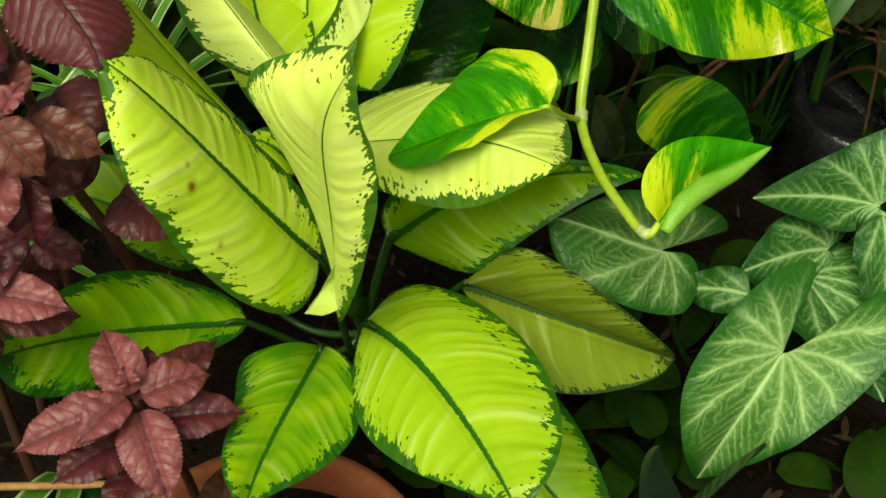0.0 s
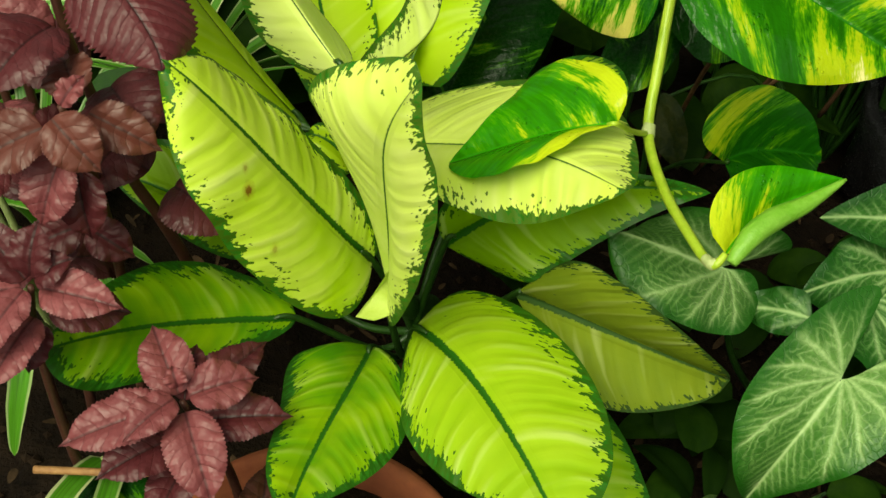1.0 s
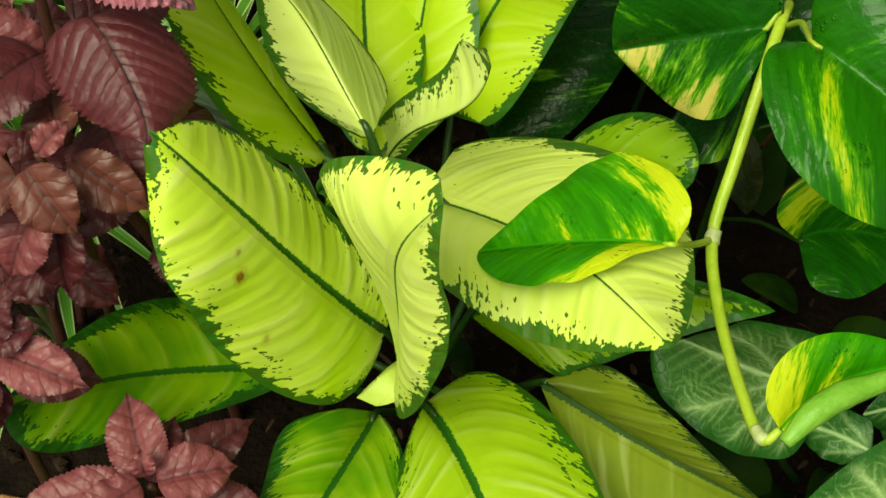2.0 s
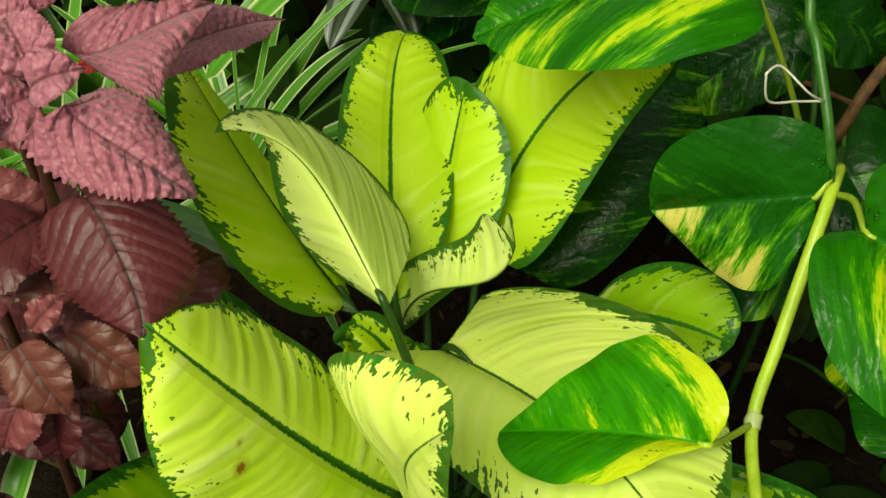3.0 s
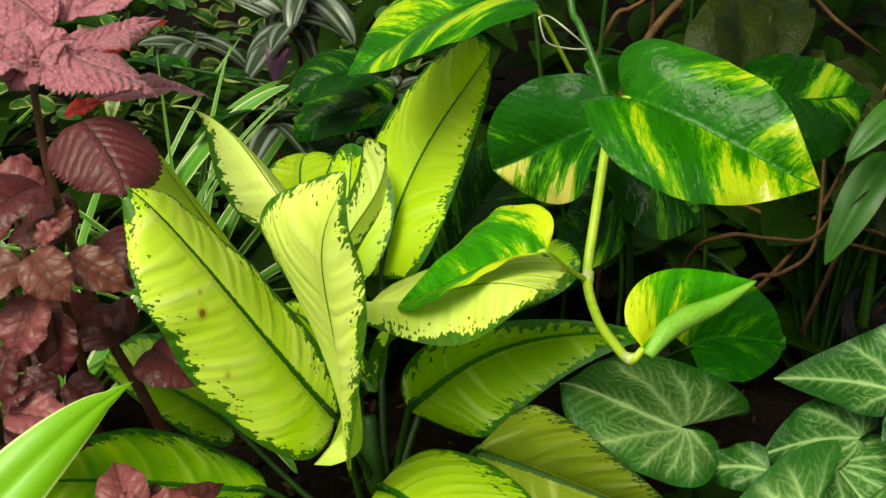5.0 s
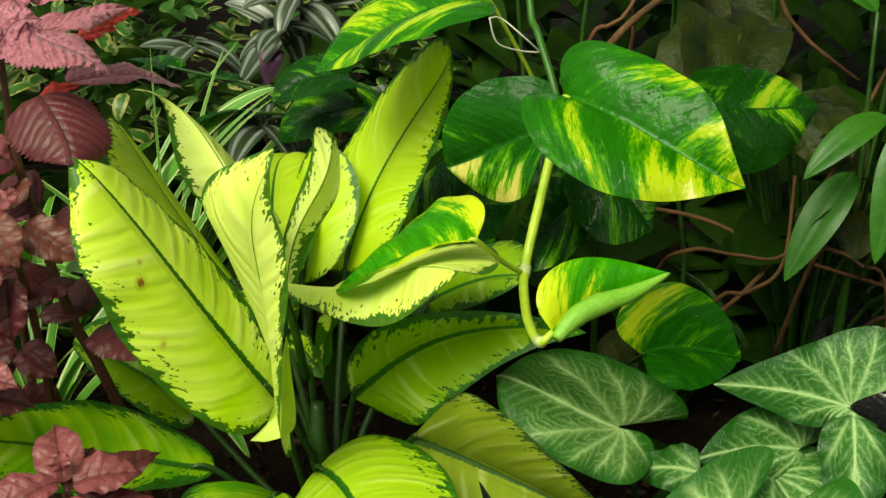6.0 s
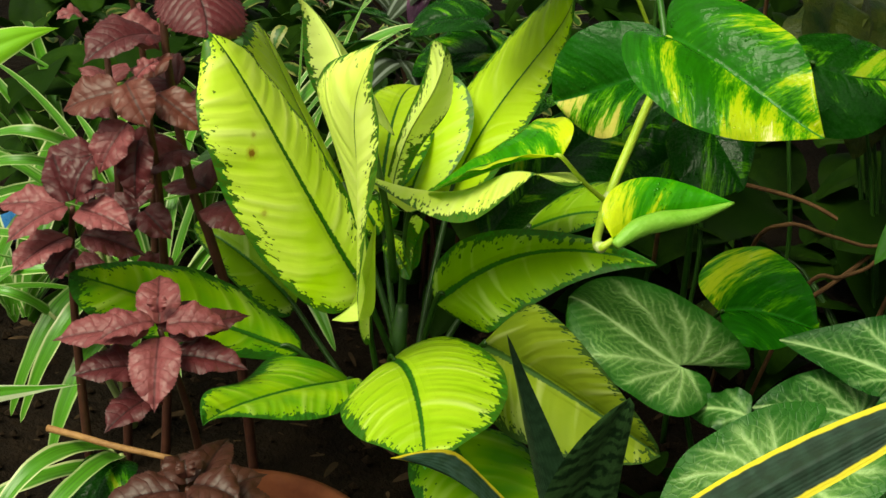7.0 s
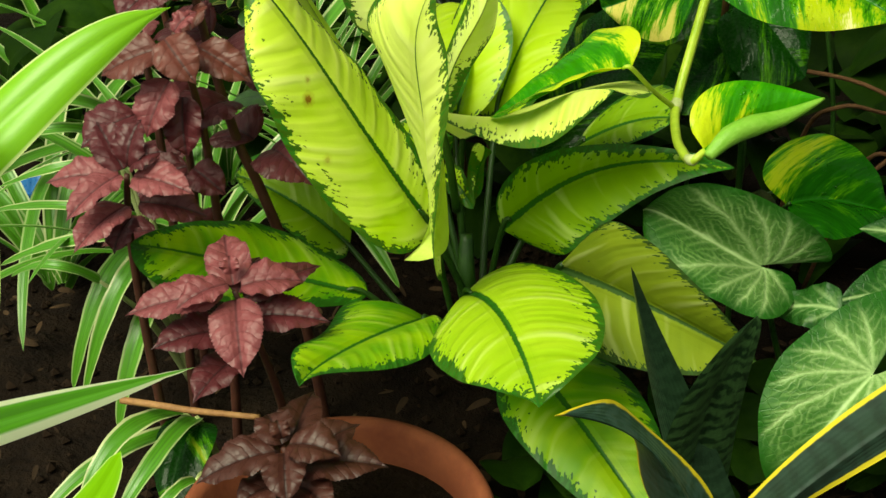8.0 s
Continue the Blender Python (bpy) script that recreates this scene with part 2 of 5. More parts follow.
def striped(name, green, pale, lo, hi, shy=1.0, rough=0.38, thru=0.22, grain=1.0):
    """Strap leaf with lengthwise stripes: pale where |u| lies between lo and hi."""
    k = Nodes(name)
    u, s = k.attr("u"), k.attr("s")
    pos = k.place()
    au = k.do("ABSOLUTE", u)
    fine = k.noise(k.vec(k.do("MULTIPLY", u, 9.0), k.do("MULTIPLY", s, 1.2), k.do("MULTIPLY", k.chance(), 50.0)), 1.0, 3)
    au = k.do("ADD", au, k.do("MULTIPLY", k.do("SUBTRACT", fine, 0.5), 0.22))
    band = k.do("MULTIPLY", k.span(au, lo - 0.05, lo + 0.05), k.span(au, hi + 0.05, hi - 0.05))
    g = k.mix(k.span(fine, 0.35, 0.65, 0.0, grain), green, tuple(1.7 * v for v in green))
    c = k.mix(k.do("MULTIPLY", band, k.span(k.chance(), 0.0, 1.0, shy, 1.0)), g, pale)
    h = k.do("ADD", k.do("MULTIPLY", k.do("SINE", k.do("MULTIPLY", u, 14.0)), 0.3 * grain), k.noise(pos, 60, 2))
    return k.shade(c, rough, h, 0.0002, thru=thru)


def snake(name, dark, light, gold, rim0, rough=0.4):
    """Sword leaf with ragged cross bands and, if gold is given, a gold edge."""
    k = Nodes(name)
    u, along, rim = k.attr("u"), k.attr("along"), k.attr("rim")
    pos = k.place()
    z = k.do("MULTIPLY", k.chance(), 9.0)
    slow = k.noise(k.vec(k.do("MULTIPLY", u, 1.6), k.do("MULTIPLY", along, 60.0), z), 1.0, 2, 0.5)
    quick = k.noise(k.vec(k.do("MULTIPLY", u, 5.0), k.do("MULTIPLY", along, 190.0), z), 1.0, 3, 0.6)
    w = k.do("SINE", k.do("ADD", k.do("MULTIPLY", along, 2 * math.pi / 0.0125), k.do("MULTIPLY", slow, 13.0)))
    w = k.do("ADD", k.do("MULTIPLY", w, 0.45), k.do("MULTIPLY", k.do("SUBTRACT", quick, 0.5), 2.6))
    c = k.mix(k.span(w, -0.35, 0.1), dark, light)
    c = k.mix(k.span(w, 0.55, 0.8, 0.0, 0.5), c, tuple(1.5 * v for v in light))
    if gold:
        e = k.do("ADD", rim, k.do("MULTIPLY", k.do("SUBTRACT", k.noise(pos, 140), 0.5), -0.0018))
        c = k.mix(k.span(e, rim0 + 0.0004, rim0 - 0.0004), c, gold)
    return k.shade(c, rough, k.do("ADD", k.noise(pos, 160, 3), k.do("MULTIPLY", k.do("SINE", k.do("MULTIPLY", u, 40.0)), 0.12)), 0.0004, spec=0.45)


def plain(name, a, b, scale, rough=0.6, depth=0.0005, thru=0.0, spec=0.4, detail=4, island=False):
    """Two colours mottled at two scales, with grain."""
    k = Nodes(name)
    pos = k.place()
    n1, n2 = k.noise(pos, scale, detail, 0.6), k.noise(pos, scale * 6, 3, 0.6)
    c = k.mix(k.span(k.do("ADD", k.do("MULTIPLY", n1, 0.65), k.do("MULTIPLY", n2, 0.35)), 0.35, 0.65), a, b)
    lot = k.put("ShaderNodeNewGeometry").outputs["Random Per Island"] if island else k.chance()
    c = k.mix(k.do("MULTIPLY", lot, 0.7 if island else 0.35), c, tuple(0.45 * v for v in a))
    return k.shade(c, k.span(n2, 0.3, 0.7, max(0.05, rough - 0.1), min(1, rough + 0.1)), k.do("ADD", n1, k.do("MULTIPLY", n2, 0.5)), depth, thru=thru, spec=spec)


DARK = (0.016, 0.095, 0.006)
m_lime = dumb_cane("lime_leaf", (0.700, 0.860, 0.115), (0.530, 0.770, 0.026), DARK, 0.0050, 0.6, vein=0.42,
                   spots=((0.154, 0.0266, 0.0042, 0.9), (0.163, 0.0176, 0.0026, 0.45), (0.114, 0.043, 0.0032, 0.4)))
m_bright = dumb_cane("bright_leaf", (0.640, 0.840, 0.060), (0.480, 0.730, 0.018), DARK, 0.0056, 0.7, ribw=0.0022)
m_cream = dumb_cane("cream_leaf", (0.800, 0.900, 0.250), (0.680, 0.840, 0.100), DARK, 0.0056, 0.7, vein=0.2, mottle=0.9, ribw=0.0014)
m_pale = dumb_cane("young_cream_leaf", (0.800, 0.900, 0.324), (0.707, 0.850, 0.162), DARK, 0.0044, 0.65, vein=0.15, mottle=0.8, ribw=0.0012)
m_fresh = dumb_cane("fresh_leaf", (0.450, 0.650, 0.030), (0.270, 0.490, 0.010), DARK, 0.0050, 0.8, vein=0.40, mottle=0.8, ribw=0.0032)
m_new = dumb_cane("new_leaf", (0.530, 0.730, 0.036), (0.400, 0.620, 0.013), DARK, 0.0034, 0.45, vein=0.25, mottle=0.9, ribw=0.0020)
m_old = dumb_cane("old_leaf", (0.279, 0.470, 0.013), (0.167, 0.340, 0.008), DARK, 0.0042, 0.65, vein=0.45, mottle=1.2, ribw=0.003)
m_tan = dumb_cane("ageing_leaf", (0.26, 0.33, 0.016), (0.13, 0.205, 0.009), (0.022, 0.060, 0.008), 0.0030, 0.8, vein=0.4, mottle=1.4, ribw=0.0042, rough=0.75)
m_half = dumb_cane("green_leaf", (0.330, 0.540, 0.013), (0.090, 0.310, 0.007), DARK, 0.0050, 0.65, vein=0.25, mottle=0.45, ribw=0.0030)
GREEN = (0.011, 0.088, 0.003)
m_p_rich = pothos("golden_pothos_leaf", GREEN, (0.43, 0.54, 0.018), 0.45, (0.76, 0.70, 0.30), tipward=0.13)
# Brighter green: light coming through the leaf is put into the colour.
m_p_lit = pothos("light_tinted_pothos_leaf", (0.022, 0.165, 0.004), (0.56, 0.66, 0.025), 0.50, tipward=-0.13)
m_p_some = pothos("streaked_pothos_leaf", GREEN, (0.45, 0.60, 0.02), 0.44)
m_p_few = pothos("sparsely_streaked_pothos_leaf", (0.008, 0.075, 0.003), (0.45, 0.58, 0.02), 0.22)
m_p_cream = pothos("cream_patch_pothos_leaf", (0.006, 0.056, 0.003), (0.60, 0.52, 0.12), 0.42, (0.80, 0.60, 0.34), -1, 0.12, 0.20)
m_p_under = plain("pale_underside", (0.17, 0.44, 0.03), (0.30, 0.58, 0.08), 60, 0.40, 0.0012, thru=0.2, spec=0.3)
# Dark leaf whose green also holds the shade from leaves around it.
m_p_dark = pothos("dark_shaded_pothos_leaf", (0.004, 0.030, 0.002), (0.28, 0.38, 0.02), 0.14, None, 0, 0.14, 0.20)
m_syn = arrowhead("arrowhead_leaf", (0.140, 0.285, 0.065), (0.018, 0.105, 0.008), (0.42, 0.58, 0.25))
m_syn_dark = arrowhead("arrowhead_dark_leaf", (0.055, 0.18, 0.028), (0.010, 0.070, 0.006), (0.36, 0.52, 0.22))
m_pink = perilla("pink_leaf", (0.26, 0.056, 0.085), (0.47, 0.170, 0.235), 1.1, 0.15, depth=0.0019)
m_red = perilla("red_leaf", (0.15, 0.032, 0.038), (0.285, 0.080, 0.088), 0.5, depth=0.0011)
# Older, darker red; the shade on lower leaves is also put into it.
m_maroon = perilla("shaded_maroon_leaf", (0.052, 0.009, 0.011), (0.115, 0.020, 0.026), 0.4, depth=0.0010)
# Scarlet puts the light shining through a leaf tip into the colour.
m_backlit = perilla("backlit_red_leaf", (0.42, 0.020, 0.016), (0.62, 0.050, 0.030), 0.4)
m_brick = perilla("brick_leaf", (0.095, 0.026, 0.020), (0.160, 0.046, 0.034), 0.2)
m_brown = perilla("brown_maroon_leaf", (0.042, 0.012, 0.009), (0.085, 0.026, 0.018), 0.2)
m_spider = striped("spider_plant_leaf", (0.052, 0.170, 0.010), (0.54, 0.58, 0.30), 0.78, 2.0, shy=0.25)
m_edge = striped("white_edged_leaf", (0.20, 0.48, 0.010), (0.70, 0.80, 0.36), 0.94, 2.0, rough=0.35, thru=0.35, grain=0.12)
# White edge, widened to paint in the sky's reflection on the leaf.
m_edge_sheen = striped("sky_sheen_edged_leaf", (0.10, 0.34, 0.02), (0.74, 0.82, 0.52), 0.62, 2.0, rough=0.32, thru=0.3, grain=0.3)
m_zebra = striped("inch_plant_leaf", (0.020, 0.030, 0.014), (0.18, 0.21, 0.18), 0.34, 0.64, shy=0.8, rough=0.3)
m_snake = snake("snake_plant_leaf", (0.008, 0.030, 0.009), (0.042, 0.105, 0.030), None, 0.0)
m_snake_dark = snake("dark_snake_plant_leaf", (0.014, 0.038, 0.017), (0.022, 0.055, 0.025), None, 0.0)
m_gold_thin = snake("thin_gold_edged_leaf", (0.014, 0.042, 0.02), (0.026, 0.062, 0.040), (0.58, 0.47, 0.02), 0.0016, 0.36)
m_gold = snake("gold_edged_snake_leaf", (0.008, 0.022, 0.012), (0.013, 0.034, 0.020), (0.52, 0.43, 0.02), 0.0032, 0.58)
m_bush = plain("bush_leaf", (0.022, 0.11, 0.008), (0.05, 0.19, 0.014), 30, 0.4, 0.0004, thru=0.25, spec=0.3)
# Dull and thicket greens, lowered so that the back's shade is in the colour.
m_dark_bush = plain("dull_shaded_leaf", (0.007, 0.022, 0.003), (0.048, 0.056, 0.007), 38, 0.45, 0.0030, thru=0.2, spec=0.16)
m_thicket = plain("shaded_thicket_leaf", (0.008, 0.030, 0.002), (0.024, 0.060, 0.004), 30, 0.6, 0.0006, thru=0.2, spec=0.05, island=True)
def edged(name, green, pale):
    """Small leaf, green in the middle with a ragged pale margin; some leaves are nearly all green."""
    k = Nodes(name)
    pos = k.place()
    lot = k.put("ShaderNodeNewGeometry").outputs["Random Per Island"]
    au = k.do("ADD", k.do("ABSOLUTE", k.attr("u")), k.do("MULTIPLY", k.do("SUBTRACT", k.noise(pos, 180, 2), 0.5), 1.1))
    au = k.do("ADD", au, k.span(lot, 0.0, 1.0, -0.75, 0.25))
    g = k.mix(k.noise(pos, 90, 2), tuple(0.6 * v for v in green), tuple(1.5 * v for v in green))
    c = k.mix(k.span(au, 0.45, 0.7), g, k.mix(lot, pale, tuple(0.5 * v for v in pale)))
    return k.shade(c, 0.4, k.noise(pos, 120, 2), 0.0005, thru=0.25, spec=0.3)


m_gold_shrub = edged("yellow_edged_leaf", (0.030, 0.095, 0.012), (0.40, 0.42, 0.12))
m_vine = plain("vine_stem", (0.26, 0.40, 0.02), (0.40, 0.52, 0.05), 90, 0.4, 0.0003)
# Stalk green, darkened to hold the shade between the leaves.
m_shaded_petiole = plain("petiole", (0.011, 0.042, 0.005), (0.028, 0.085, 0.008), 80, 0.4, 0.0003)
m_redstem = plain("red_stem", (0.045, 0.014, 0.010), (0.085, 0.030, 0.018), 90, 0.5, 0.0004)
m_wing = plain("pale_wing", (0.52, 0.66, 0.10), (0.66, 0.78, 0.20), 70, 0.45, 0.0004, thru=0.25, spec=0.3)
m_shoot = plain("old_shoot", (0.022, 0.012, 0.006), (0.13, 0.065, 0.022), 110, 0.7, 0.0010, spec=0.2)
m_green_stem = plain("green_vine_stem", (0.018, 0.085, 0.008), (0.042, 0.14, 0.013), 80, 0.4, 0.0003)
m_sheath = plain("node_sheath", (0.30, 0.38, 0.12), (0.46, 0.50, 0.24), 120, 0.5, 0.0002)
m_root = plain("aerial_root", (0.45, 0.44, 0.36), (0.65, 0.63, 0.55), 120, 0.6, 0.0002)
m_wood = plain("dry_stick", (0.20, 0.09, 0.03), (0.36, 0.19, 0.07), 70, 0.7, 0.0008)
m_bark = plain("bark", (0.07, 0.034, 0.016), (0.17, 0.085, 0.038), 60, 0.85, 0.002, spec=0.15)
# Terracotta, darkened for the shade of the foliage over the pot.
m_clay = plain("terracotta", (0.17, 0.045, 0.020), (0.26, 0.08, 0.036), 25, 0.8, 0.0008, spec=0.2)
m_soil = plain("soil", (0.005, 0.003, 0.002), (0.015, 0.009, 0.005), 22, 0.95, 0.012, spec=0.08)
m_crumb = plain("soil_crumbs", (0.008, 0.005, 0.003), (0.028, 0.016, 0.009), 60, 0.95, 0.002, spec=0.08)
m_litter = plain("dead_leaf", (0.026, 0.016, 0.009), (0.095, 0.055, 0.028), 40, 0.85, 0.001, thru=0.1, spec=0.12, island=True)
m_bag = plain("black_plastic", (0.008, 0.008, 0.009), (0.014, 0.014, 0.015), 40, 0.22, 0.002, spec=0.6)
m_blue = plain("blue_plastic", (0.02, 0.14, 0.42), (0.03, 0.22, 0.55), 30, 0.35, 0.0006)


# ---- building blocks ----
def V(p):
    return np.array(p, float)


def thing(name, place, label, category, group="", kind=""):
    ob = new(name)
    ob.location = place
    ob.empty_display_size = 0.02
    return tagged(ob, label, category, group, kind)


def link_mesh(name, verts, faces, mat, parent=None, label="", attrs=None, smooth=True):
    """One mesh object from world coordinates, under its parent."""
    off = V(parent.matrix_basis.translation) if parent and not parent.parent else (V(parent.parent.location) if parent else V((0, 0, 0)))
    verts = np.asarray(verts, float)
    me = bpy.data.meshes.new(name)
    me.from_pydata((verts - off).tolist(), [], faces)
    me.materials.append(mat)
    for k, v in (attrs or {}).items():
        me.attributes.new(k, "FLOAT", "POINT").data.foreach_set("value", np.asarray(v, np.float32))
    if smooth:
        me.polygons.foreach_set("use_smooth", [True] * len(me.polygons))
    me.update()
    ob = new(name, me)
    if parent:
        ob.parent = parent
    if label:
        ob["label"] = label
    return ob


def bez(b, c1, c2, t, s):
    s = s[:, None]
    return (1 - s) ** 3 * b + 3 * s * (1 - s) ** 2 * c1 + 3 * s * s * (1 - s) * c2 + s ** 3 * t


def bez_dir(b, c1, c2, t, s):
    s = s[:, None]
    d = 3 * (1 - s) ** 2 * (c1 - b) + 6 * s * (1 - s) * (c2 - c1) + 3 * s * s * (t - c2)
    return d / (np.linalg.norm(d, axis=1)[:, None] + 1e-12)


def turned(v, a, many):
    """v, carried by the least turn that takes direction a to each of many."""
    w = np.cross(a, many)
    c = many @ a
    return v * c[:, None] + np.cross(w, v) + w * ((w @ v) / (1 + c + 1e-6))[:, None]


def blade(b, c1, c2, t, L, R, a=0.45, e=0.7, lobe=0.0, bow=0.10, wave=0.0, teeth=0, tooth=0.05, ns=30, nu=8, seed=0, a_r=None, heart=0.0, sag=0.0, drip=0.0, twist=0.0, pinch=0.0, ends=None, quilt=0.0):
    """A leaf blade: a midrib curve, the half widths L and R as arms at its middle, an outline s^a (1-s)^e,
    basal lobes that reach back by lobe, halves bowed up by bow, a wavy rim and a toothed edge.
    drip draws the tip out, twist turns the blade (degrees) from base to tip,
    pinch draws the lobes together, ends gives the arms near base and tip (left pair, right pair) where they turn along the blade,
    quilt puffs the blade up between its side veins."""
    b, c1, c2, t, L, R = map(V, (b, c1, c2, t, L, R))
    rnd = random.Random(seed)
    s = np.linspace(0, 1, ns + 1)
    s = s * 0.8 + 0.2 * (0.5 - 0.5 * np.cos(np.pi * s))
    c, T = bez(b, c1, c2, t, s), bez_dir(b, c1, c2, t, s)
    T0 = bez_dir(b, c1, c2, t, np.array([0.45]))[0]
    m = a / (a + e)
    if heart:
        s = np.linspace(0, 1, ns + 1) ** 1.5
        c, T = bez(b, c1, c2, t, s), bez_dir(b, c1, c2, t, s)
    x = np.maximum(s, 1e-6)
    rear = heart * np.sqrt(s / 0.06) * np.exp(0.5 * (1 - s / 0.06)) + lobe * (1 - s) ** 3
    w = x ** a * np.maximum(1 - x, 0) ** e / (m ** a * (1 - m) ** e)
    if drip:
        y = np.clip(x / (1 - drip), 1e-6, 1.0)
        w = np.maximum(y ** a * (1 - y) ** e / (m ** a * (1 - m) ** e), np.where(x > 0.6, 0.15 * np.minimum(1.0, (1 - x) / drip) ** 1.3, 0.0))
    w = w * (1 - pinch * np.exp(-(s / 0.09) ** 2))
    wr = w
    if a_r:
        mr = a_r / (a_r + e)
        wr = x ** a_r * np.maximum(1 - x, 0) ** e / (mr ** a_r * (1 - mr) ** e) * (1 - pinch * np.exp(-(s / 0.09) ** 2))
    length = np.concatenate([[0], np.cumsum(np.linalg.norm(np.diff(c, axis=0), axis=1))])
    LA, RA = turned(L, T0, T), turned(R, T0, T)
    if twist:
        q = np.radians(twist) * (s[:, None] - 0.5)
        LA, RA = (M * np.cos(q) + np.cross(T, M) * np.sin(q) for M in (LA, RA))
    if ends:
        x2 = ((s - 0.5) / 0.4)[:, None]
        LA, RA = (M + (V(q) - V(p)) / 2 * x2 + (V(q) + V(p) - 2 * M) / 2 * x2 * x2 for M, p, q in ((L, ends[0], ends[1]), (R, ends[2], ends[3])))
    N = np.cross(T, LA / (np.linalg.norm(LA, axis=1)[:, None] + 1e-9) - RA / (np.linalg.norm(RA, axis=1)[:, None] + 1e-9))
    N /= np.linalg.norm(N, axis=1)[:, None] + 1e-9
    ph = [rnd.uniform(0, 6.28) for _ in range(6)]
    us = np.linspace(-1, 1, 2 * nu + 1)
    verts, A = [], {k: [] for k in ("u", "s", "rim", "rib", "along", "ahead")}
    for i in range(ns + 1):
        cut = 1.0
        if teeth:
            x = s[i] * teeth
            cut = 1 - tooth * (1 - abs(math.sin(math.pi * x))) * 1.6
        for u in us:
            arm = LA[i] if u < 0 else RA[i]
            k = abs(u)
            wi = wr[i] if u > 0 else w[i]
            wl = wi * (cut if k > 0.99 else 1.0)
            hl = np.linalg.norm(arm)
            p = c[i] + arm * (k * wl) + N[i] * (bow * hl * wl * math.sin(math.pi * k) * 1.0)
            p = p - T[i] * (rear[i] * k ** 1.3)
            if wave:
                sg = 1 if u > 0 else -1
                p = p + N[i] * (wave * k * k * wi * (math.sin(s[i] * 13 + ph[0] + sg) + 0.6 * math.sin(s[i] * 29 + ph[1] + 2 * sg)))
            if quilt:
                g = length[i] - 0.55 * k * hl * wl - 9.0 * (k * hl * wl) ** 2
                p = p + N[i] * (quilt * (abs(math.sin(math.pi * g / 0.0085)) - 0.6) * min(1.0, 4 * k) * min(1.0, 6 * (1 - s[i])))
            if sag:
                p = p - V((0, 0, sag * (1 - s[i]) ** 4 * k * k))
            verts.append(p)
            A["u"].append(u)
            A["s"].append(s[i])
            A["rim"].append(min((1 - k) * hl * wi, (length[-1] - length[i]) * 0.6 + 0.0))
            A["rib"].append(k * hl * wl)
            A["along"].append(length[i])
            A["ahead"].append(length[i] - rear[i] * k ** 1.3)
    n = len(us)
    faces = [(i * n + j, i * n + j + 1, (i + 1) * n + j + 1, (i + 1) * n + j) for i in range(ns) for j in range(n - 1)]
    return np.array(verts), faces, A


def leaf(parent, mat, *spec, name="leaf", label="", **how):
    v, f, A = blade(*spec, **how)
    return link_mesh(name, v, f, mat, parent, label, A)


def tube_data(points, radii, sides=8, steps=6):
    """A round tube along a smooth curve through the points."""
    P = [V(p) for p in points]
    R = list(radii) if hasattr(radii, "__len__") else [radii] * len(P)
    C, Q = [], []
    for i in range(len(P) - 1):
        p0, p1, p2, p3 = P[max(i - 1, 0)], P[i], P[i + 1], P[min(i + 2, len(P) - 1)]
        for j in range(steps):
            x = j / steps
            C.append(0.5 * (2 * p1 + (p2 - p0) * x + (2 * p0 - 5 * p1 + 4 * p2 - p3) * x * x + (3 * p1 - p0 - 3 * p2 + p3) * x ** 3))
            Q.append(R[i] * (1 - x) + R[i + 1] * x)
    C.append(P[-1])
    Q.append(R[-1])
    C = np.array(C)
    T = np.gradient(C, axis=0)
    T /= np.linalg.norm(T, axis=1)[:, None] + 1e-12
    up = np.cross(T[0], V((0.3, 0.5, 0.81)))
    up /= np.linalg.norm(up) + 1e-12
    verts, faces = [], []
    for i in range(len(C)):
        up = up - T[i] * (up @ T[i])
        up /= np.linalg.norm(up) + 1e-12
        sd = np.cross(T[i], up)
        for j in range(sides):
            a = 2 * math.pi * j / sides
            verts.append(C[i] + (up * math.cos(a) + sd * math.sin(a)) * Q[i])
    for i in range(len(C) - 1):
        for j in range(sides):
            k = (j + 1) % sides
            faces.append((i * sides + j, i * sides + k, (i + 1) * sides + k, (i + 1) * sides + j))
    faces.append(tuple(range(sides))[::-1])
    faces.append(tuple((len(C) - 1) * sides + j for j in range(sides)))
    return np.array(verts), faces


def tube(parent, mat, name, points, radii, sides=8, steps=6, label=""):
    v, f = tube_data(points, radii, sides, steps)
    return link_mesh(name, v, f, mat, parent, label)


def arc_leaf(base, heading, length, width, rise=60, droop=60, tilt=0, cup=0.0):
    """Midrib and arms for a leaf that leaves its base at heading (degrees, 0 = +x) and rise, and bends down by droop."""
    h = radians(heading)
    d = V((math.cos(h), math.sin(h), 0))
    z = V((0, 0, 1))
    P = [V(base)]
    for i in range(3):
        a = radians(rise - droop * (i + 0.5) / 3)
        P.append(P[-1] + (d * math.cos(a) + z * math.sin(a)) * length / 3)
    q1, q2 = P[1], P[2]
    c1 = (-5 * P[0] + 18 * q1 - 9 * q2 + 2 * P[3]) / 6
    c2 = (2 * P[0] - 9 * q1 + 18 * q2 - 5 * P[3]) / 6
    side = V((-math.sin(h), math.cos(h), 0))
    a = radians(rise - droop * 0.5)
    up = -d * math.sin(a) + z * math.cos(a)
    r = radians(tilt)
    L = side * math.cos(r) + up * math.sin(r)
    nrm = -side * math.sin(r) + up * math.cos(r)
    return P[0], c1, c2, P[3], (L + nrm * cup) * width, (-L + nrm * cup) * width


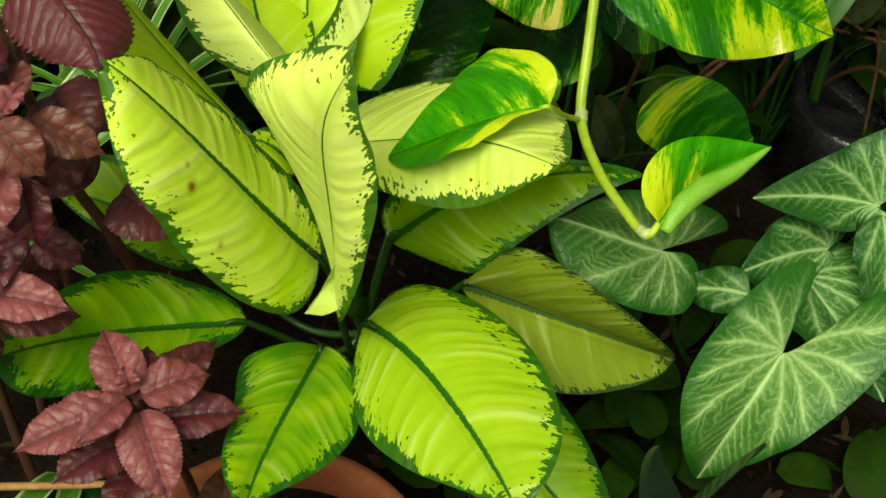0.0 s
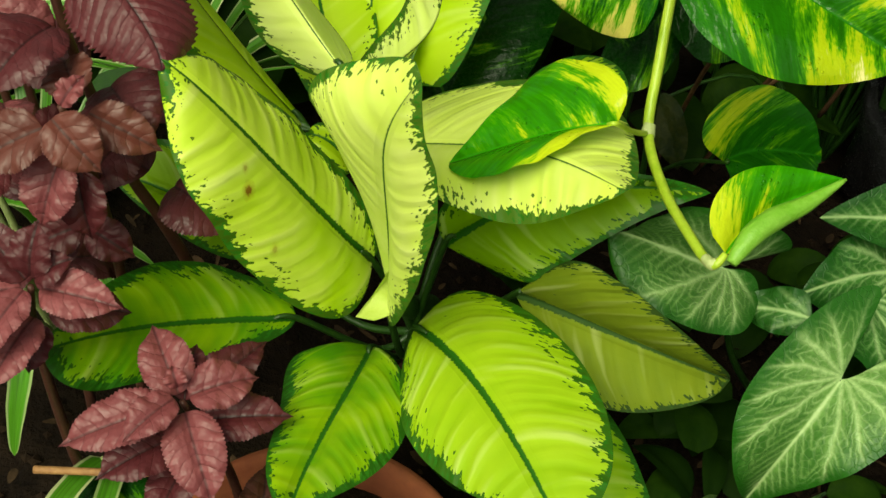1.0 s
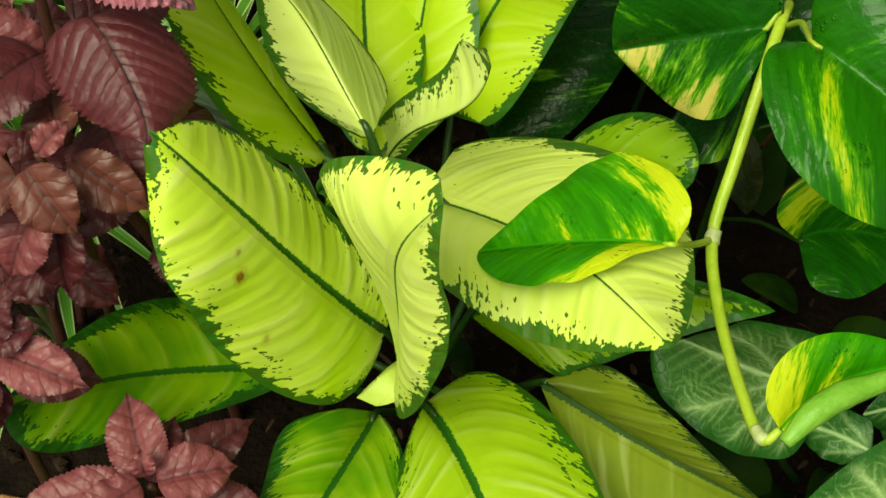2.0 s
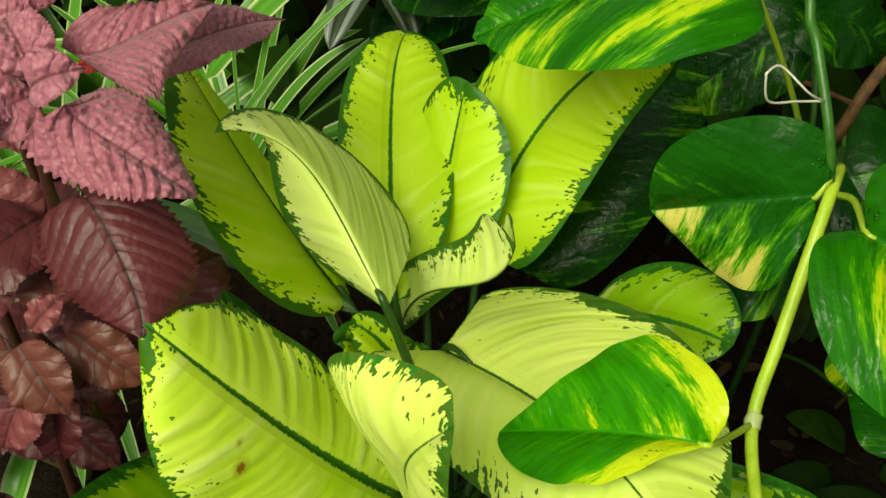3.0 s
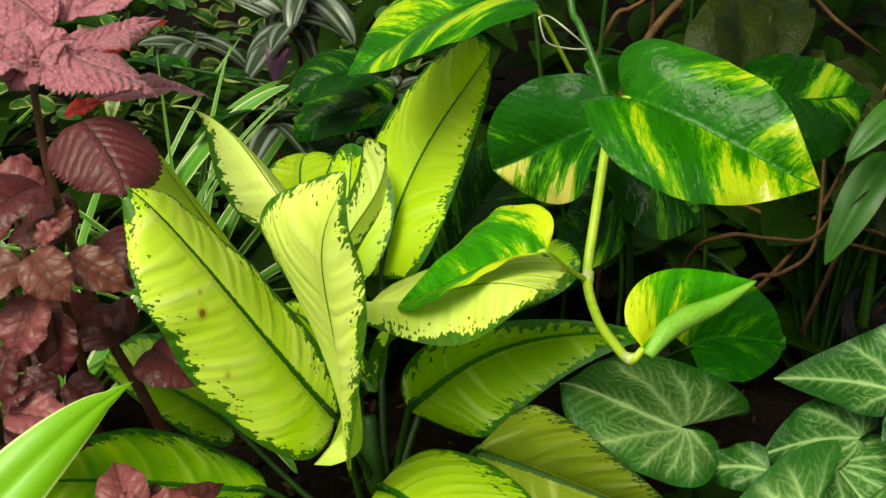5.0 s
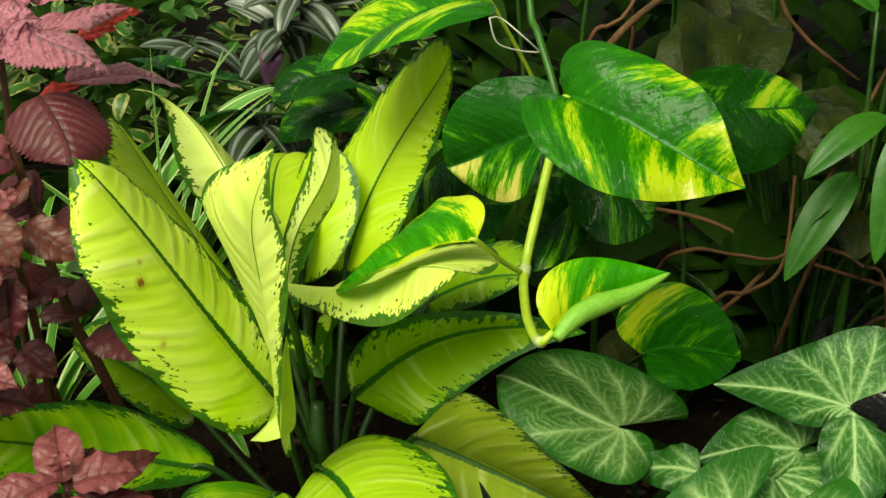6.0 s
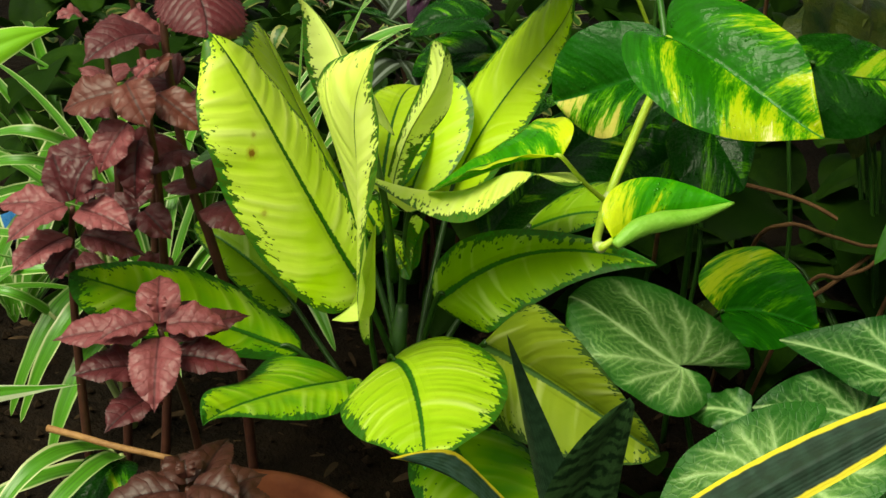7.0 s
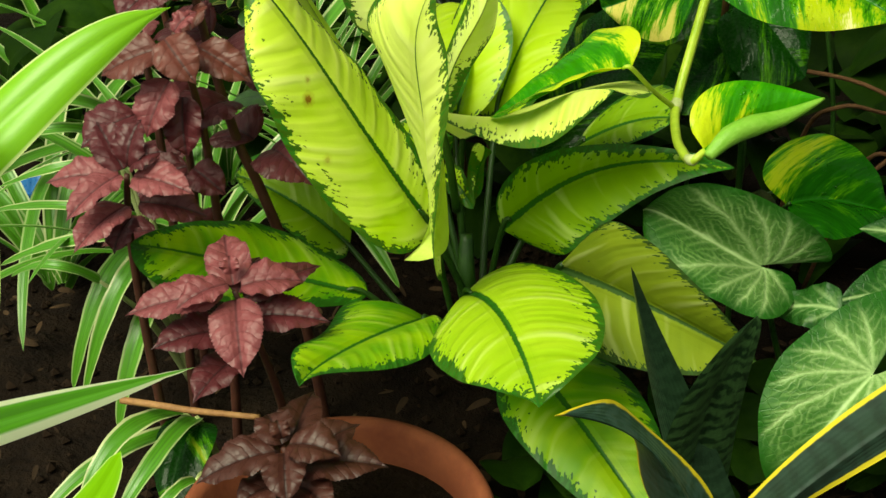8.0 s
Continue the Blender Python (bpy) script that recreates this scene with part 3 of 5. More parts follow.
# ---- ground ----
def build_ground():
    n = 90
    g = np.concatenate([-np.geomspace(60, 1.2, 12), np.linspace(-1.1, 1.1, n), np.geomspace(1.2, 60, 12)])
    X, Y = np.meshgrid(g, g + 0.5, indexing="ij")
    verts = []
    for x, y in zip(X.ravel(), Y.ravel()):
        z = 0.018 * noise.noise((x * 7, y * 7, 0)) + 0.010 * noise.noise((x * 21, y * 21, 3)) if abs(x) < 1.3 and abs(y - 0.5) < 1.3 else 0.0
        verts.append((x, y, z))
    k = len(g)
    faces = [(i * k + j, (i + 1) * k + j, (i + 1) * k + j + 1, i * k + j + 1) for i in range(k - 1) for j in range(k - 1)]
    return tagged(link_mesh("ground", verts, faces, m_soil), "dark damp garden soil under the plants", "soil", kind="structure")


build_ground()

# ---- dumb cane ----
cane = thing("dumb_cane", (-0.045, 0.74, 0.0), "lime and cream dumb cane with flecked dark green leaf margins", "plant")
HEART = (-0.062, 0.645, 0.12)


def cane_leaf(mat, spec, label="", petiole=True, foot=None, **how):
    ob = leaf(cane, mat, *spec, label=label, **how)
    if petiole:
        b, c1 = V(spec[0]), V(spec[1])
        d = (b - c1) / np.linalg.norm(b - c1)
        f = V(foot or HEART)
        mid = (b + f) / 2 + d * 0.015 - V((0, 0, 0.03 if b[2] < 0.245 else 0.0))
        tube(ob, m_shaded_petiole, "petiole", (f, mid, b, b + (c1 - b) * 0.2), (0.0036, 0.0030, 0.0024, 0.0012), label="green leaf stalk")
    return ob


tube(cane, m_shaded_petiole, "stem", ((-0.045, 0.745, -0.02), (-0.052, 0.705, 0.08), (-0.066, 0.63, 0.17), (-0.07, 0.64, 0.225)), (0.011, 0.010, 0.009, 0.005), 12, label="thick green cane stem")
cane_leaf(m_lime, ((-0.084, 0.592, 0.258), (-0.118, 0.557, 0.343), (-0.157, 0.530, 0.459), (-0.187, 0.543, 0.463), (-0.016, -0.052, -0.023), (-0.002, 0.046, -0.003), 0.56, 0.43, 0.0), "broad lime leaf with brown spots",
          a_r=0.53, ends=((-0.006, -0.087, -0.037), (-0.002, -0.035, -0.046), (0.018, 0.029, 0.030), (0.011, 0.044, -0.024)), bow=0.06, wave=0.0015, ns=60, nu=12, seed=1)
cane_leaf(m_pale, ((-0.099, 0.621, 0.393), (-0.137, 0.661, 0.411), (-0.153, 0.676, 0.461), (-0.189, 0.648, 0.468), (-0.023, 0.001, -0.024), (0.001, 0.080, -0.066), 0.38, 0.66, 0.0), "cream leaf with a bent tip",
          a_r=0.16, ends=((-0.020, 0.019, -0.037), (0.004, 0.019, -0.012), (-0.001, 0.087, -0.063), (-0.025, 0.074, -0.031)), ns=48, nu=12, seed=2, foot=(-0.075, 0.632, 0.25), bow=0.04)
cane_leaf(m_bright, ((-0.142, 0.696, 0.284), (-0.187, 0.713, 0.323), (-0.220, 0.728, 0.377), (-0.256, 0.758, 0.403), (-0.010, -0.055, 0.021), (-0.012, 0.046, -0.036), 0.51, 0.69, 0.0), ns=40, seed=3)
cane_leaf(m_new, ((-0.115, 0.700, 0.290), (-0.134, 0.761, 0.325), (-0.163, 0.861, 0.335), (-0.159, 0.910, 0.314), (-0.034, -0.003, -0.003), (0.040, 0.008, 0.001), 0.47, 0.51, 0.0), ns=40, seed=4)
cane_leaf(m_new, ((-0.105, 0.739, 0.272), (-0.102, 0.774, 0.302), (-0.104, 0.807, 0.334), (-0.100, 0.819, 0.365), (-0.030, 0.020, -0.015), (0.040, -0.010, 0.008), 0.53, 0.56, 0.001), ns=40, seed=5)
cane_leaf(m_new, ((-0.076, 0.772, 0.271), (-0.062, 0.838, 0.352), (0.000, 0.854, 0.404), (0.018, 0.772, 0.464), (-0.036, 0.049, 0.013), (0.029, -0.045, -0.015), 0.24, 0.69, 0.006), ns=44, seed=6)
cane_leaf(m_cream, ((-0.073, 0.582, 0.219), (-0.060, 0.531, 0.413), (-0.080, 0.516, 0.423), (-0.045, 0.514, 0.480), (-0.046, 0.038, 0.020), (0.032, -0.043, 0.001), 0.81, 0.41, 0.0), "upright cream leaf folded along its midrib",
          a_r=0.66, ends=((-0.025, 0.040, 0.045), (-0.018, 0.039, 0.004), (0.015, -0.088, -0.009), (0.015, -0.024, 0.005)), ns=60, nu=12, seed=7, bow=0.08, wave=0.001)
cane_leaf(m_cream, ((-0.079, 0.672, 0.291), (0.017, 0.599, 0.365), (0.025, 0.557, 0.396), (0.063, 0.508, 0.415), (0.054, 0.085, -0.017), (-0.025, -0.041, -0.022), 0.17, 0.68, 0.0),
          a_r=0.28, ends=((0.022, 0.073, -0.008), (0.071, 0.084, -0.052), (-0.056, -0.058, 0.047), (-0.026, -0.015, -0.050)), ns=60, nu=12, seed=8, bow=0.02)
cane_leaf(m_old, ((-0.038, 0.627, 0.240), (0.004, 0.626, 0.286), (0.042, 0.615, 0.325), (0.133, 0.612, 0.317), (-0.011, 0.002, 0.021), (0.010, -0.037, -0.033), 0.39, 0.80, 0.0),
          a_r=0.45, ends=((-0.017, 0.009, 0.026), (0.006, 0.008, 0.016), (0.037, -0.031, -0.020), (0.001, -0.036, -0.014)), ns=50, nu=10, seed=9, wave=0.001)
cane_leaf(m_tan, ((0.012, 0.593, 0.231), (0.026, 0.588, 0.235), (0.088, 0.552, 0.236), (0.161, 0.555, 0.197), (0.015, -0.015, 0.058), (-0.015, -0.045, -0.025), 0.43, 0.62, 0.0),
          a_r=0.40, ends=((0.030, -0.008, 0.055), (0.009, -0.024, 0.053), (0.022, -0.042, -0.022), (-0.024, -0.056, -0.022)), ns=50, nu=10, seed=10, wave=0.001)
cane_leaf(m_fresh, ((-0.055, 0.575, 0.211), (-0.007, 0.505, 0.270), (0.039, 0.392, 0.273), (0.042, 0.383, 0.267), (0.057, 0.037, 0.005), (-0.044, -0.011, -0.027), 0.20, 0.60, 0.0),
          a_r=0.52, ends=((0.040, 0.034, 0.013), (0.051, 0.030, 0.027), (-0.033, -0.050, -0.018), (-0.022, 0.013, -0.011)), ns=64, nu=12, seed=11, bow=0.08, wave=0.001)
cane_leaf(m_half, ((-0.086, 0.580, 0.181), (-0.090, 0.522, 0.216), (-0.117, 0.428, 0.246), (-0.113, 0.393, 0.250), (0.043, -0.025, 0.005), (-0.035, 0.003, -0.001), 0.47, 0.72, 0.0),
          a_r=0.31, ends=((0.038, -0.032, 0.025), (0.026, -0.007, 0.014), (-0.054, -0.029, 0.031), (-0.040, 0.031, 0.014)), ns=50, nu=10, seed=12, bow=0.10)
cane_leaf(m_half, ((-0.142, 0.601, 0.183), (-0.219, 0.562, 0.220), (-0.242, 0.530, 0.252), (-0.272, 0.483, 0.283), (0.003, -0.037, -0.010), (-0.011, 0.044, 0.011), 0.60, 0.59, 0.0),
          a_r=0.53, ends=((0.003, -0.032, -0.012), (0.009, -0.046, -0.013), (-0.009, 0.056, 0.003), (-0.009, 0.027, 0.009)), ns=44, nu=10, seed=13, wave=0.0015)
cane_leaf(m_old, ((-0.19, 0.69, 0.17), (-0.22, 0.69, 0.20), (-0.26, 0.69, 0.225), (-0.295, 0.70, 0.225), (0.01, -0.035, -0.01), (0.0, 0.03, 0.03), 0.5, 0.7, 0.0), seed=14)
cane_leaf(m_old, ((0.0, 0.74, 0.26), (0.03, 0.735, 0.285), (0.06, 0.715, 0.305), (0.083, 0.704, 0.309), (0.01, 0.03, 0.02), (-0.008, -0.03, -0.01), 0.5, 0.6, 0.0), seed=15)
# Darker green chosen here to put the shade under the fresh leaf into colour.
cane_leaf(m_half, ((0.000, 0.560, 0.165), (0.035, 0.520, 0.165), (0.075, 0.480, 0.145), (0.125, 0.445, 0.100), (0.040, 0.035, 0.004), (-0.038, -0.018, -0.015), 0.4, 0.8, 0.01), seed=16, foot=(-0.055, 0.62, 0.12))
# the pale winged stalk of the folded leaf
cane_leaf(m_wing, ((-0.058, 0.546, 0.340), (-0.061, 0.538, 0.299), (-0.069, 0.581, 0.267), (-0.091, 0.546, 0.254), (-0.005, -0.004, 0.0), (0.012, -0.013, -0.010), 0.60, 0.27, 0.0), "pale wing at the leaf's base",
          petiole=False, a_r=0.60, ends=((-0.004, -0.004, 0.001), (0.0, -0.001, -0.002), (0.010, -0.015, -0.002), (0.016, -0.013, 0.001)), ns=30, seed=20, bow=0.05)
# the young leaf, still rolled round its midrib
cane_leaf(m_pale, ((-0.118, 0.727, 0.223), (-0.097, 0.664, 0.385), (-0.046, 0.635, 0.384), (-0.041, 0.632, 0.448), (-0.010, 0.021, 0.008), (0.007, 0.022, -0.014), 0.28, 0.26, 0.0), "half unrolled young cream leaf",
          petiole=False, a_r=0.48, ends=((-0.020, 0.031, -0.005), (-0.024, 0.030, 0.004), (0.017, -0.013, 0.009), (-0.012, 0.069, -0.044)), ns=60, nu=12, seed=17, bow=-0.12)
cane_leaf(m_cream, ((-0.045, 0.609, 0.319), (-0.043, 0.611, 0.309), (-0.059, 0.624, 0.290), (-0.059, 0.627, 0.264), (-0.008, -0.003, 0.004), (0.004, 0.002, 0.005), 0.46, 0.50, 0.0), "cream basal lobe hanging under its leaf",
          petiole=False, a_r=0.50, ends=((-0.006, -0.019, 0.017), (-0.011, 0.014, -0.006), (0.008, 0.001, -0.002), (0.010, 0.005, 0.006)), ns=30, seed=18)
cane_leaf(m_bright, ((-0.094, 0.655, 0.268), (-0.082, 0.645, 0.275), (-0.070, 0.635, 0.268), (-0.060, 0.627, 0.256), (0.003, 0.005, 0.010), (-0.004, -0.004, -0.008), 0.45, 0.6, 0.0), "small lime leaf end", petiole=False, ns=24, seed=21, wave=0.002)

SHEATH = (((-0.104, 0.669, 0.268), (-0.137, 0.677, 0.292), 0.014), ((-0.1, 0.675, 0.27), (-0.092, 0.667, 0.3), 0.01), ((-0.129, 0.678, 0.262), (-0.141, 0.662, 0.29), 0.012))
for b, t, w in SHEATH:
    b, t = V(b), V(t)
    sd = np.cross(t - b, V((0.2, -0.5, 0.8)))
    sd = sd / np.linalg.norm(sd) * w
    leaf(cane, m_new, b, b + (t - b) * 0.3 + V((0, 0, 0.012)), b + (t - b) * 0.7 + V((0, 0, 0.012)), t, -sd, sd, 0.3, 0.5, 0.0, name="leaf_sheath", label="pale green leaf sheath", ns=20, nu=6, seed=19, bow=0.25)

# ---- pothos ----
vine = thing("pothos_vine", (0.13, 0.86, 0.0), "golden pothos vine with glossy yellow-streaked heart leaves", "plant")
tube(vine, m_shaded_petiole, "stem", ((0.13, 0.87, -0.01), (0.128, 0.85, 0.25), (0.118, 0.79, 0.39), (0.106, 0.725, 0.422)), (0.003, 0.003, 0.003, 0.003), 10, label="lower vine stem with the shade put into its colour")
tube(vine, m_vine, "stem", ((0.112, 0.75, 0.418), (0.104, 0.715, 0.424), (0.094, 0.66, 0.382), (0.089, 0.626, 0.354), (0.095, 0.575, 0.355), (0.104, 0.52, 0.372), (0.112, 0.490, 0.381), (0.119, 0.493, 0.387)),
     (0.0030, 0.0034, 0.0035, 0.0034, 0.0032, 0.0030, 0.0028, 0.0018), 12, label="smooth yellow-green vine stem")
tube(vine, m_sheath, "node", ((0.0900, 0.630, 0.357), (0.089, 0.626, 0.354), (0.0897, 0.622, 0.353)), (0.0037, 0.0045, 0.0037), 12, label="pale papery node ring")
tube(vine, m_sheath, "node", ((0.1095, 0.496, 0.3795), (0.1125, 0.490, 0.3815), (0.1150, 0.490, 0.384)), (0.0028, 0.0036, 0.0024), 12, label="pale papery node ring")
POTHOS = (
    (m_p_rich, ((0.111, 0.663, 0.468), (0.141, 0.634, 0.476), (0.215, 0.604, 0.435), (0.229, 0.602, 0.434), (0.013, 0.028, 0.035), (-0.048, -0.038, -0.014), 0.46, 0.58), (0.110, 0.73, 0.418), 1,
     ((0.003, 0.032, 0.044), (-0.012, 0.019, 0.054), (-0.044, -0.037, 0.007), (-0.031, -0.021, -0.007)), 0.45, 0.008),
    (m_p_cream, ((0.099, 0.721, 0.423), (0.087, 0.721, 0.421), (0.034, 0.729, 0.388), (0.020, 0.724, 0.387), (0.019, -0.039, -0.024), (-0.017, 0.011, 0.045), 0.47, 0.72), (0.108, 0.735, 0.42), 2,
     ((-0.008, -0.035, -0.014), (0.033, -0.019, -0.035), (-0.003, 0.028, 0.039), (-0.020, 0.002, 0.050)), 0.56, 0.008),
    (m_p_some, ((0.045, 0.787, 0.498), (-0.005, 0.793, 0.499), (-0.049, 0.783, 0.466), (-0.091, 0.774, 0.441), (0.006, -0.065, -0.001), (-0.014, 0.060, 0.018), 0.46, 0.72), (0.12, 0.83, 0.32), 3),
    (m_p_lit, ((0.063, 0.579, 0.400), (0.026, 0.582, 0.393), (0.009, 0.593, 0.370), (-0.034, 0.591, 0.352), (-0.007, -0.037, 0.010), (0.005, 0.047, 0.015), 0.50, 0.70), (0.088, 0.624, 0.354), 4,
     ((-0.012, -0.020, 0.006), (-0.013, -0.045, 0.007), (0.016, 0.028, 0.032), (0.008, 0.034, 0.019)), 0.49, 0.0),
    (m_p_few, ((0.172, 0.752, 0.216), (0.190, 0.770, 0.220), (0.224, 0.772, 0.214), (0.253, 0.776, 0.205), (0.001, 0.021, 0.049), (0.014, -0.051, -0.007), 0.4, 0.7), (0.14, 0.86, 0.10), 5),
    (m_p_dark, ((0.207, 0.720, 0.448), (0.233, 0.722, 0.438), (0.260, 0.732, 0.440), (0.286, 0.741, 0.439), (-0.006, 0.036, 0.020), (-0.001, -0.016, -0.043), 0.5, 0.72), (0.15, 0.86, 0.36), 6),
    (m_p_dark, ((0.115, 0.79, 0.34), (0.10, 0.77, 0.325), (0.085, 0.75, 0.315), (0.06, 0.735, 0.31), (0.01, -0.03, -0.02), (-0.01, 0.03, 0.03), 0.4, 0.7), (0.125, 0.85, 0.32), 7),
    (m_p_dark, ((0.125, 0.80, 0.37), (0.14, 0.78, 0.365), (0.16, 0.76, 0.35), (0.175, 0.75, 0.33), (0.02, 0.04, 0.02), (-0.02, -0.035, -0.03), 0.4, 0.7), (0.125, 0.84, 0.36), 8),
)
for mat, spec, foot, sd, *shape in POTHOS:
    ends, a_r, heart = shape or (None, None, 0.018)
    ob = leaf(vine, mat, *spec, ns=56, nu=14, bow=0.10, wave=0.0014, seed=sd, heart=heart, drip=0.0 if shape else 0.03, ends=ends, a_r=a_r)
    b = V(spec[0])
    tube(ob, m_vine if sd < 5 else m_shaded_petiole, "petiole", (foot, (V(foot) + b) / 2 + V((0, 0, -0.002 if sd == 4 else 0.008)), b, b + (V(spec[1]) - b) * 0.15), (0.0020, 0.0018, 0.0016, 0.001))
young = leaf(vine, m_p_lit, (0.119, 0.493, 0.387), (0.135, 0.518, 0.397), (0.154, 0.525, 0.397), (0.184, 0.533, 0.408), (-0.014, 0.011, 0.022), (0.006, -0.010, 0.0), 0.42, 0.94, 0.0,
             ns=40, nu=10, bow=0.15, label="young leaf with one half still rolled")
tube(vine, m_p_under, "rolled_half", ((0.1215, 0.487, 0.386), (0.132, 0.500, 0.394), (0.145, 0.511, 0.397), (0.163, 0.521, 0.400), (0.184, 0.533, 0.408)), (0.003, 0.0062, 0.0066, 0.0048, 0.0008), 14, label="pale rolled half of the young leaf")

# ---- arrowhead plant ----
arrow = thing("arrowhead_plant", (0.22, 0.68, 0.0), "arrowhead plant with pale veined grey-green leaves", "plant")
ARROW = (
    (m_syn, ((0.157, 0.629, 0.230), (0.149, 0.622, 0.231), (0.078, 0.611, 0.287), (0.071, 0.613, 0.277), (0.001, -0.052, -0.017), (0.016, -0.004, 0.046), 0.28, 0.60), 0.040,
     ((-0.008, -0.059, -0.002), (0.004, -0.051, -0.042), (0.040, 0.013, 0.032), (0.012, -0.035, 0.036)), 0.39),
    (m_syn, ((0.240, 0.568, 0.188), (0.220, 0.543, 0.172), (0.204, 0.529, 0.155), (0.187, 0.527, 0.094), (0.037, -0.043, 0.001), (-0.053, 0.002, 0.023), 0.16, 0.87), 0.077,
     ((0.055, -0.048, 0.011), (0.048, -0.043, -0.001), (-0.040, 0.007, 0.020), (-0.052, -0.020, 0.011)), 0.36),
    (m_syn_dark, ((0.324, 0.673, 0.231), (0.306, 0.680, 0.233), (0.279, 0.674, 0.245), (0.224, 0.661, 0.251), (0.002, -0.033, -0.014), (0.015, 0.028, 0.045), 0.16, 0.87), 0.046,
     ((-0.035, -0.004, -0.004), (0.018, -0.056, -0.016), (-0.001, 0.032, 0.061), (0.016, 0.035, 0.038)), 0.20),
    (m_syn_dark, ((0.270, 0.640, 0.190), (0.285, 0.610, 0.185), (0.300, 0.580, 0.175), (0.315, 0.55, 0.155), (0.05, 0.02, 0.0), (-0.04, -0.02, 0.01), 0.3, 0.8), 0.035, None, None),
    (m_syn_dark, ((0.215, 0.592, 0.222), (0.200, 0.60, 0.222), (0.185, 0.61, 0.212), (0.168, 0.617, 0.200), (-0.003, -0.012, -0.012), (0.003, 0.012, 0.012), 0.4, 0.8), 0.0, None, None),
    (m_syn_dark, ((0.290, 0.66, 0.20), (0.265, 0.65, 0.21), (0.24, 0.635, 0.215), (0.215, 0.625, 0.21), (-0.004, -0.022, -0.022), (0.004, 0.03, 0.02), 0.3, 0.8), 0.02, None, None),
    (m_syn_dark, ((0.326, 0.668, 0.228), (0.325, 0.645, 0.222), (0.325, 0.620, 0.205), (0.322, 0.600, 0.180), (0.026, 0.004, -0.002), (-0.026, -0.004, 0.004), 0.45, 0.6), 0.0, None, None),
)
for i, (mat, spec, heart, ends, a_r) in enumerate(ARROW):
    ob = leaf(arrow, mat, *spec, ns=48, nu=14, bow=0.08, wave=0.0025, seed=40 + i, heart=heart, pinch=0.55, ends=ends, a_r=a_r)
    b = V(spec[0])
    tube(ob, m_shaded_petiole, "petiole", ((0.23 + 0.01 * i, 0.69, 0.0), (V((0.23, 0.69, 0.0)) * 0.4 + b * 0.6) - V((0, 0, 0.03)), b), (0.0035, 0.0028, 0.0018))

# ---- red leafed plants ----
def red_leaf(parent, mat, base, tip, half, nrm=(0, -0.4, 0.9), sag=0.012, seed=0):
    b, t, n = V(base), V(tip), V(nrm)
    ax = t - b
    ln = np.linalg.norm(ax)
    n = n - ax * (n @ ax) / ln ** 2
    n /= np.linalg.norm(n)
    l = np.cross(n, ax / ln) * half
    return leaf(parent, mat, b, b + ax * 0.33 + n * sag, b + ax * 0.67 + n * sag, t, l + n * half * 0.18, -l + n * half * 0.18, 0.48, 0.66, 0.0,
                bow=0.12, teeth=24, tooth=0.045, ns=96, nu=6, seed=seed, wave=0.0018, drip=0.09)


def crimped(parent, mat, spec, seed, **how):
    """A broad crimped leaf with scalloped edges, puffed up between its veins."""
    return leaf(parent, mat, *spec, bow=0.10, teeth=22, tooth=0.085, ns=132, nu=14, seed=seed, wave=0.0012, **how)


tall = thing("red_perilla", (-0.26, 0.66, 0.0), "tall red perilla with crimped toothed pink and maroon leaves", "plant", "red leafed plants")
tube(tall, m_redstem, "stem", ((-0.215, 0.655, -0.01), (-0.222, 0.64, 0.16), (-0.236, 0.628, 0.25), (-0.250, 0.620, 0.31), (-0.266, 0.62, 0.42), (-0.268, 0.628, 0.505)), (0.005, 0.0048, 0.0045, 0.004, 0.0033, 0.0022), label="dark red square stem")
crimped(tall, m_pink, ((-0.224, 0.590, 0.533), (-0.228, 0.597, 0.515), (-0.190, 0.576, 0.528), (-0.169, 0.581, 0.502), (-0.004, 0.035, -0.005), (0.0, -0.021, -0.011), 0.52, 0.60, 0.0), 1,
        quilt=0.0012, a_r=0.38, ends=((-0.002, 0.030, -0.012), (-0.013, 0.038, -0.010), (-0.024, -0.017, -0.016), (-0.007, -0.022, 0.004)))
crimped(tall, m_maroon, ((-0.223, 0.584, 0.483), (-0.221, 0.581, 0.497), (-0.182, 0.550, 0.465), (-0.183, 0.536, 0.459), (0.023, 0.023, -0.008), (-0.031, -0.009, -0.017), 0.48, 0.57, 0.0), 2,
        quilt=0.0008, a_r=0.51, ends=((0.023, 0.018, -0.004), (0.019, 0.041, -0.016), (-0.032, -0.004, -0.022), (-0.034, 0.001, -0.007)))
crimped(tall, m_pink, ((-0.259, 0.650, 0.504), (-0.232, 0.633, 0.508), (-0.219, 0.660, 0.522), (-0.195, 0.682, 0.517), (-0.007, 0.024, 0.001), (0.029, -0.041, 0.008), 0.51, 0.57, 0.0), 3,
        quilt=0.0012, a_r=0.56, ends=((0.005, 0.029, 0.017), (-0.015, 0.001, 0.006), (0.028, -0.022, 0.011), (0.006, -0.056, -0.004)))
red_leaf(tall, m_pink, (-0.25, 0.68, 0.46), (-0.202, 0.790, 0.415), 0.020, seed=4)
red_leaf(tall, m_pink, (-0.268, 0.615, 0.51), (-0.30, 0.565, 0.515), 0.025, seed=5)
red_leaf(tall, m_pink, (-0.272, 0.638, 0.51), (-0.33, 0.665, 0.52), 0.025, seed=6)
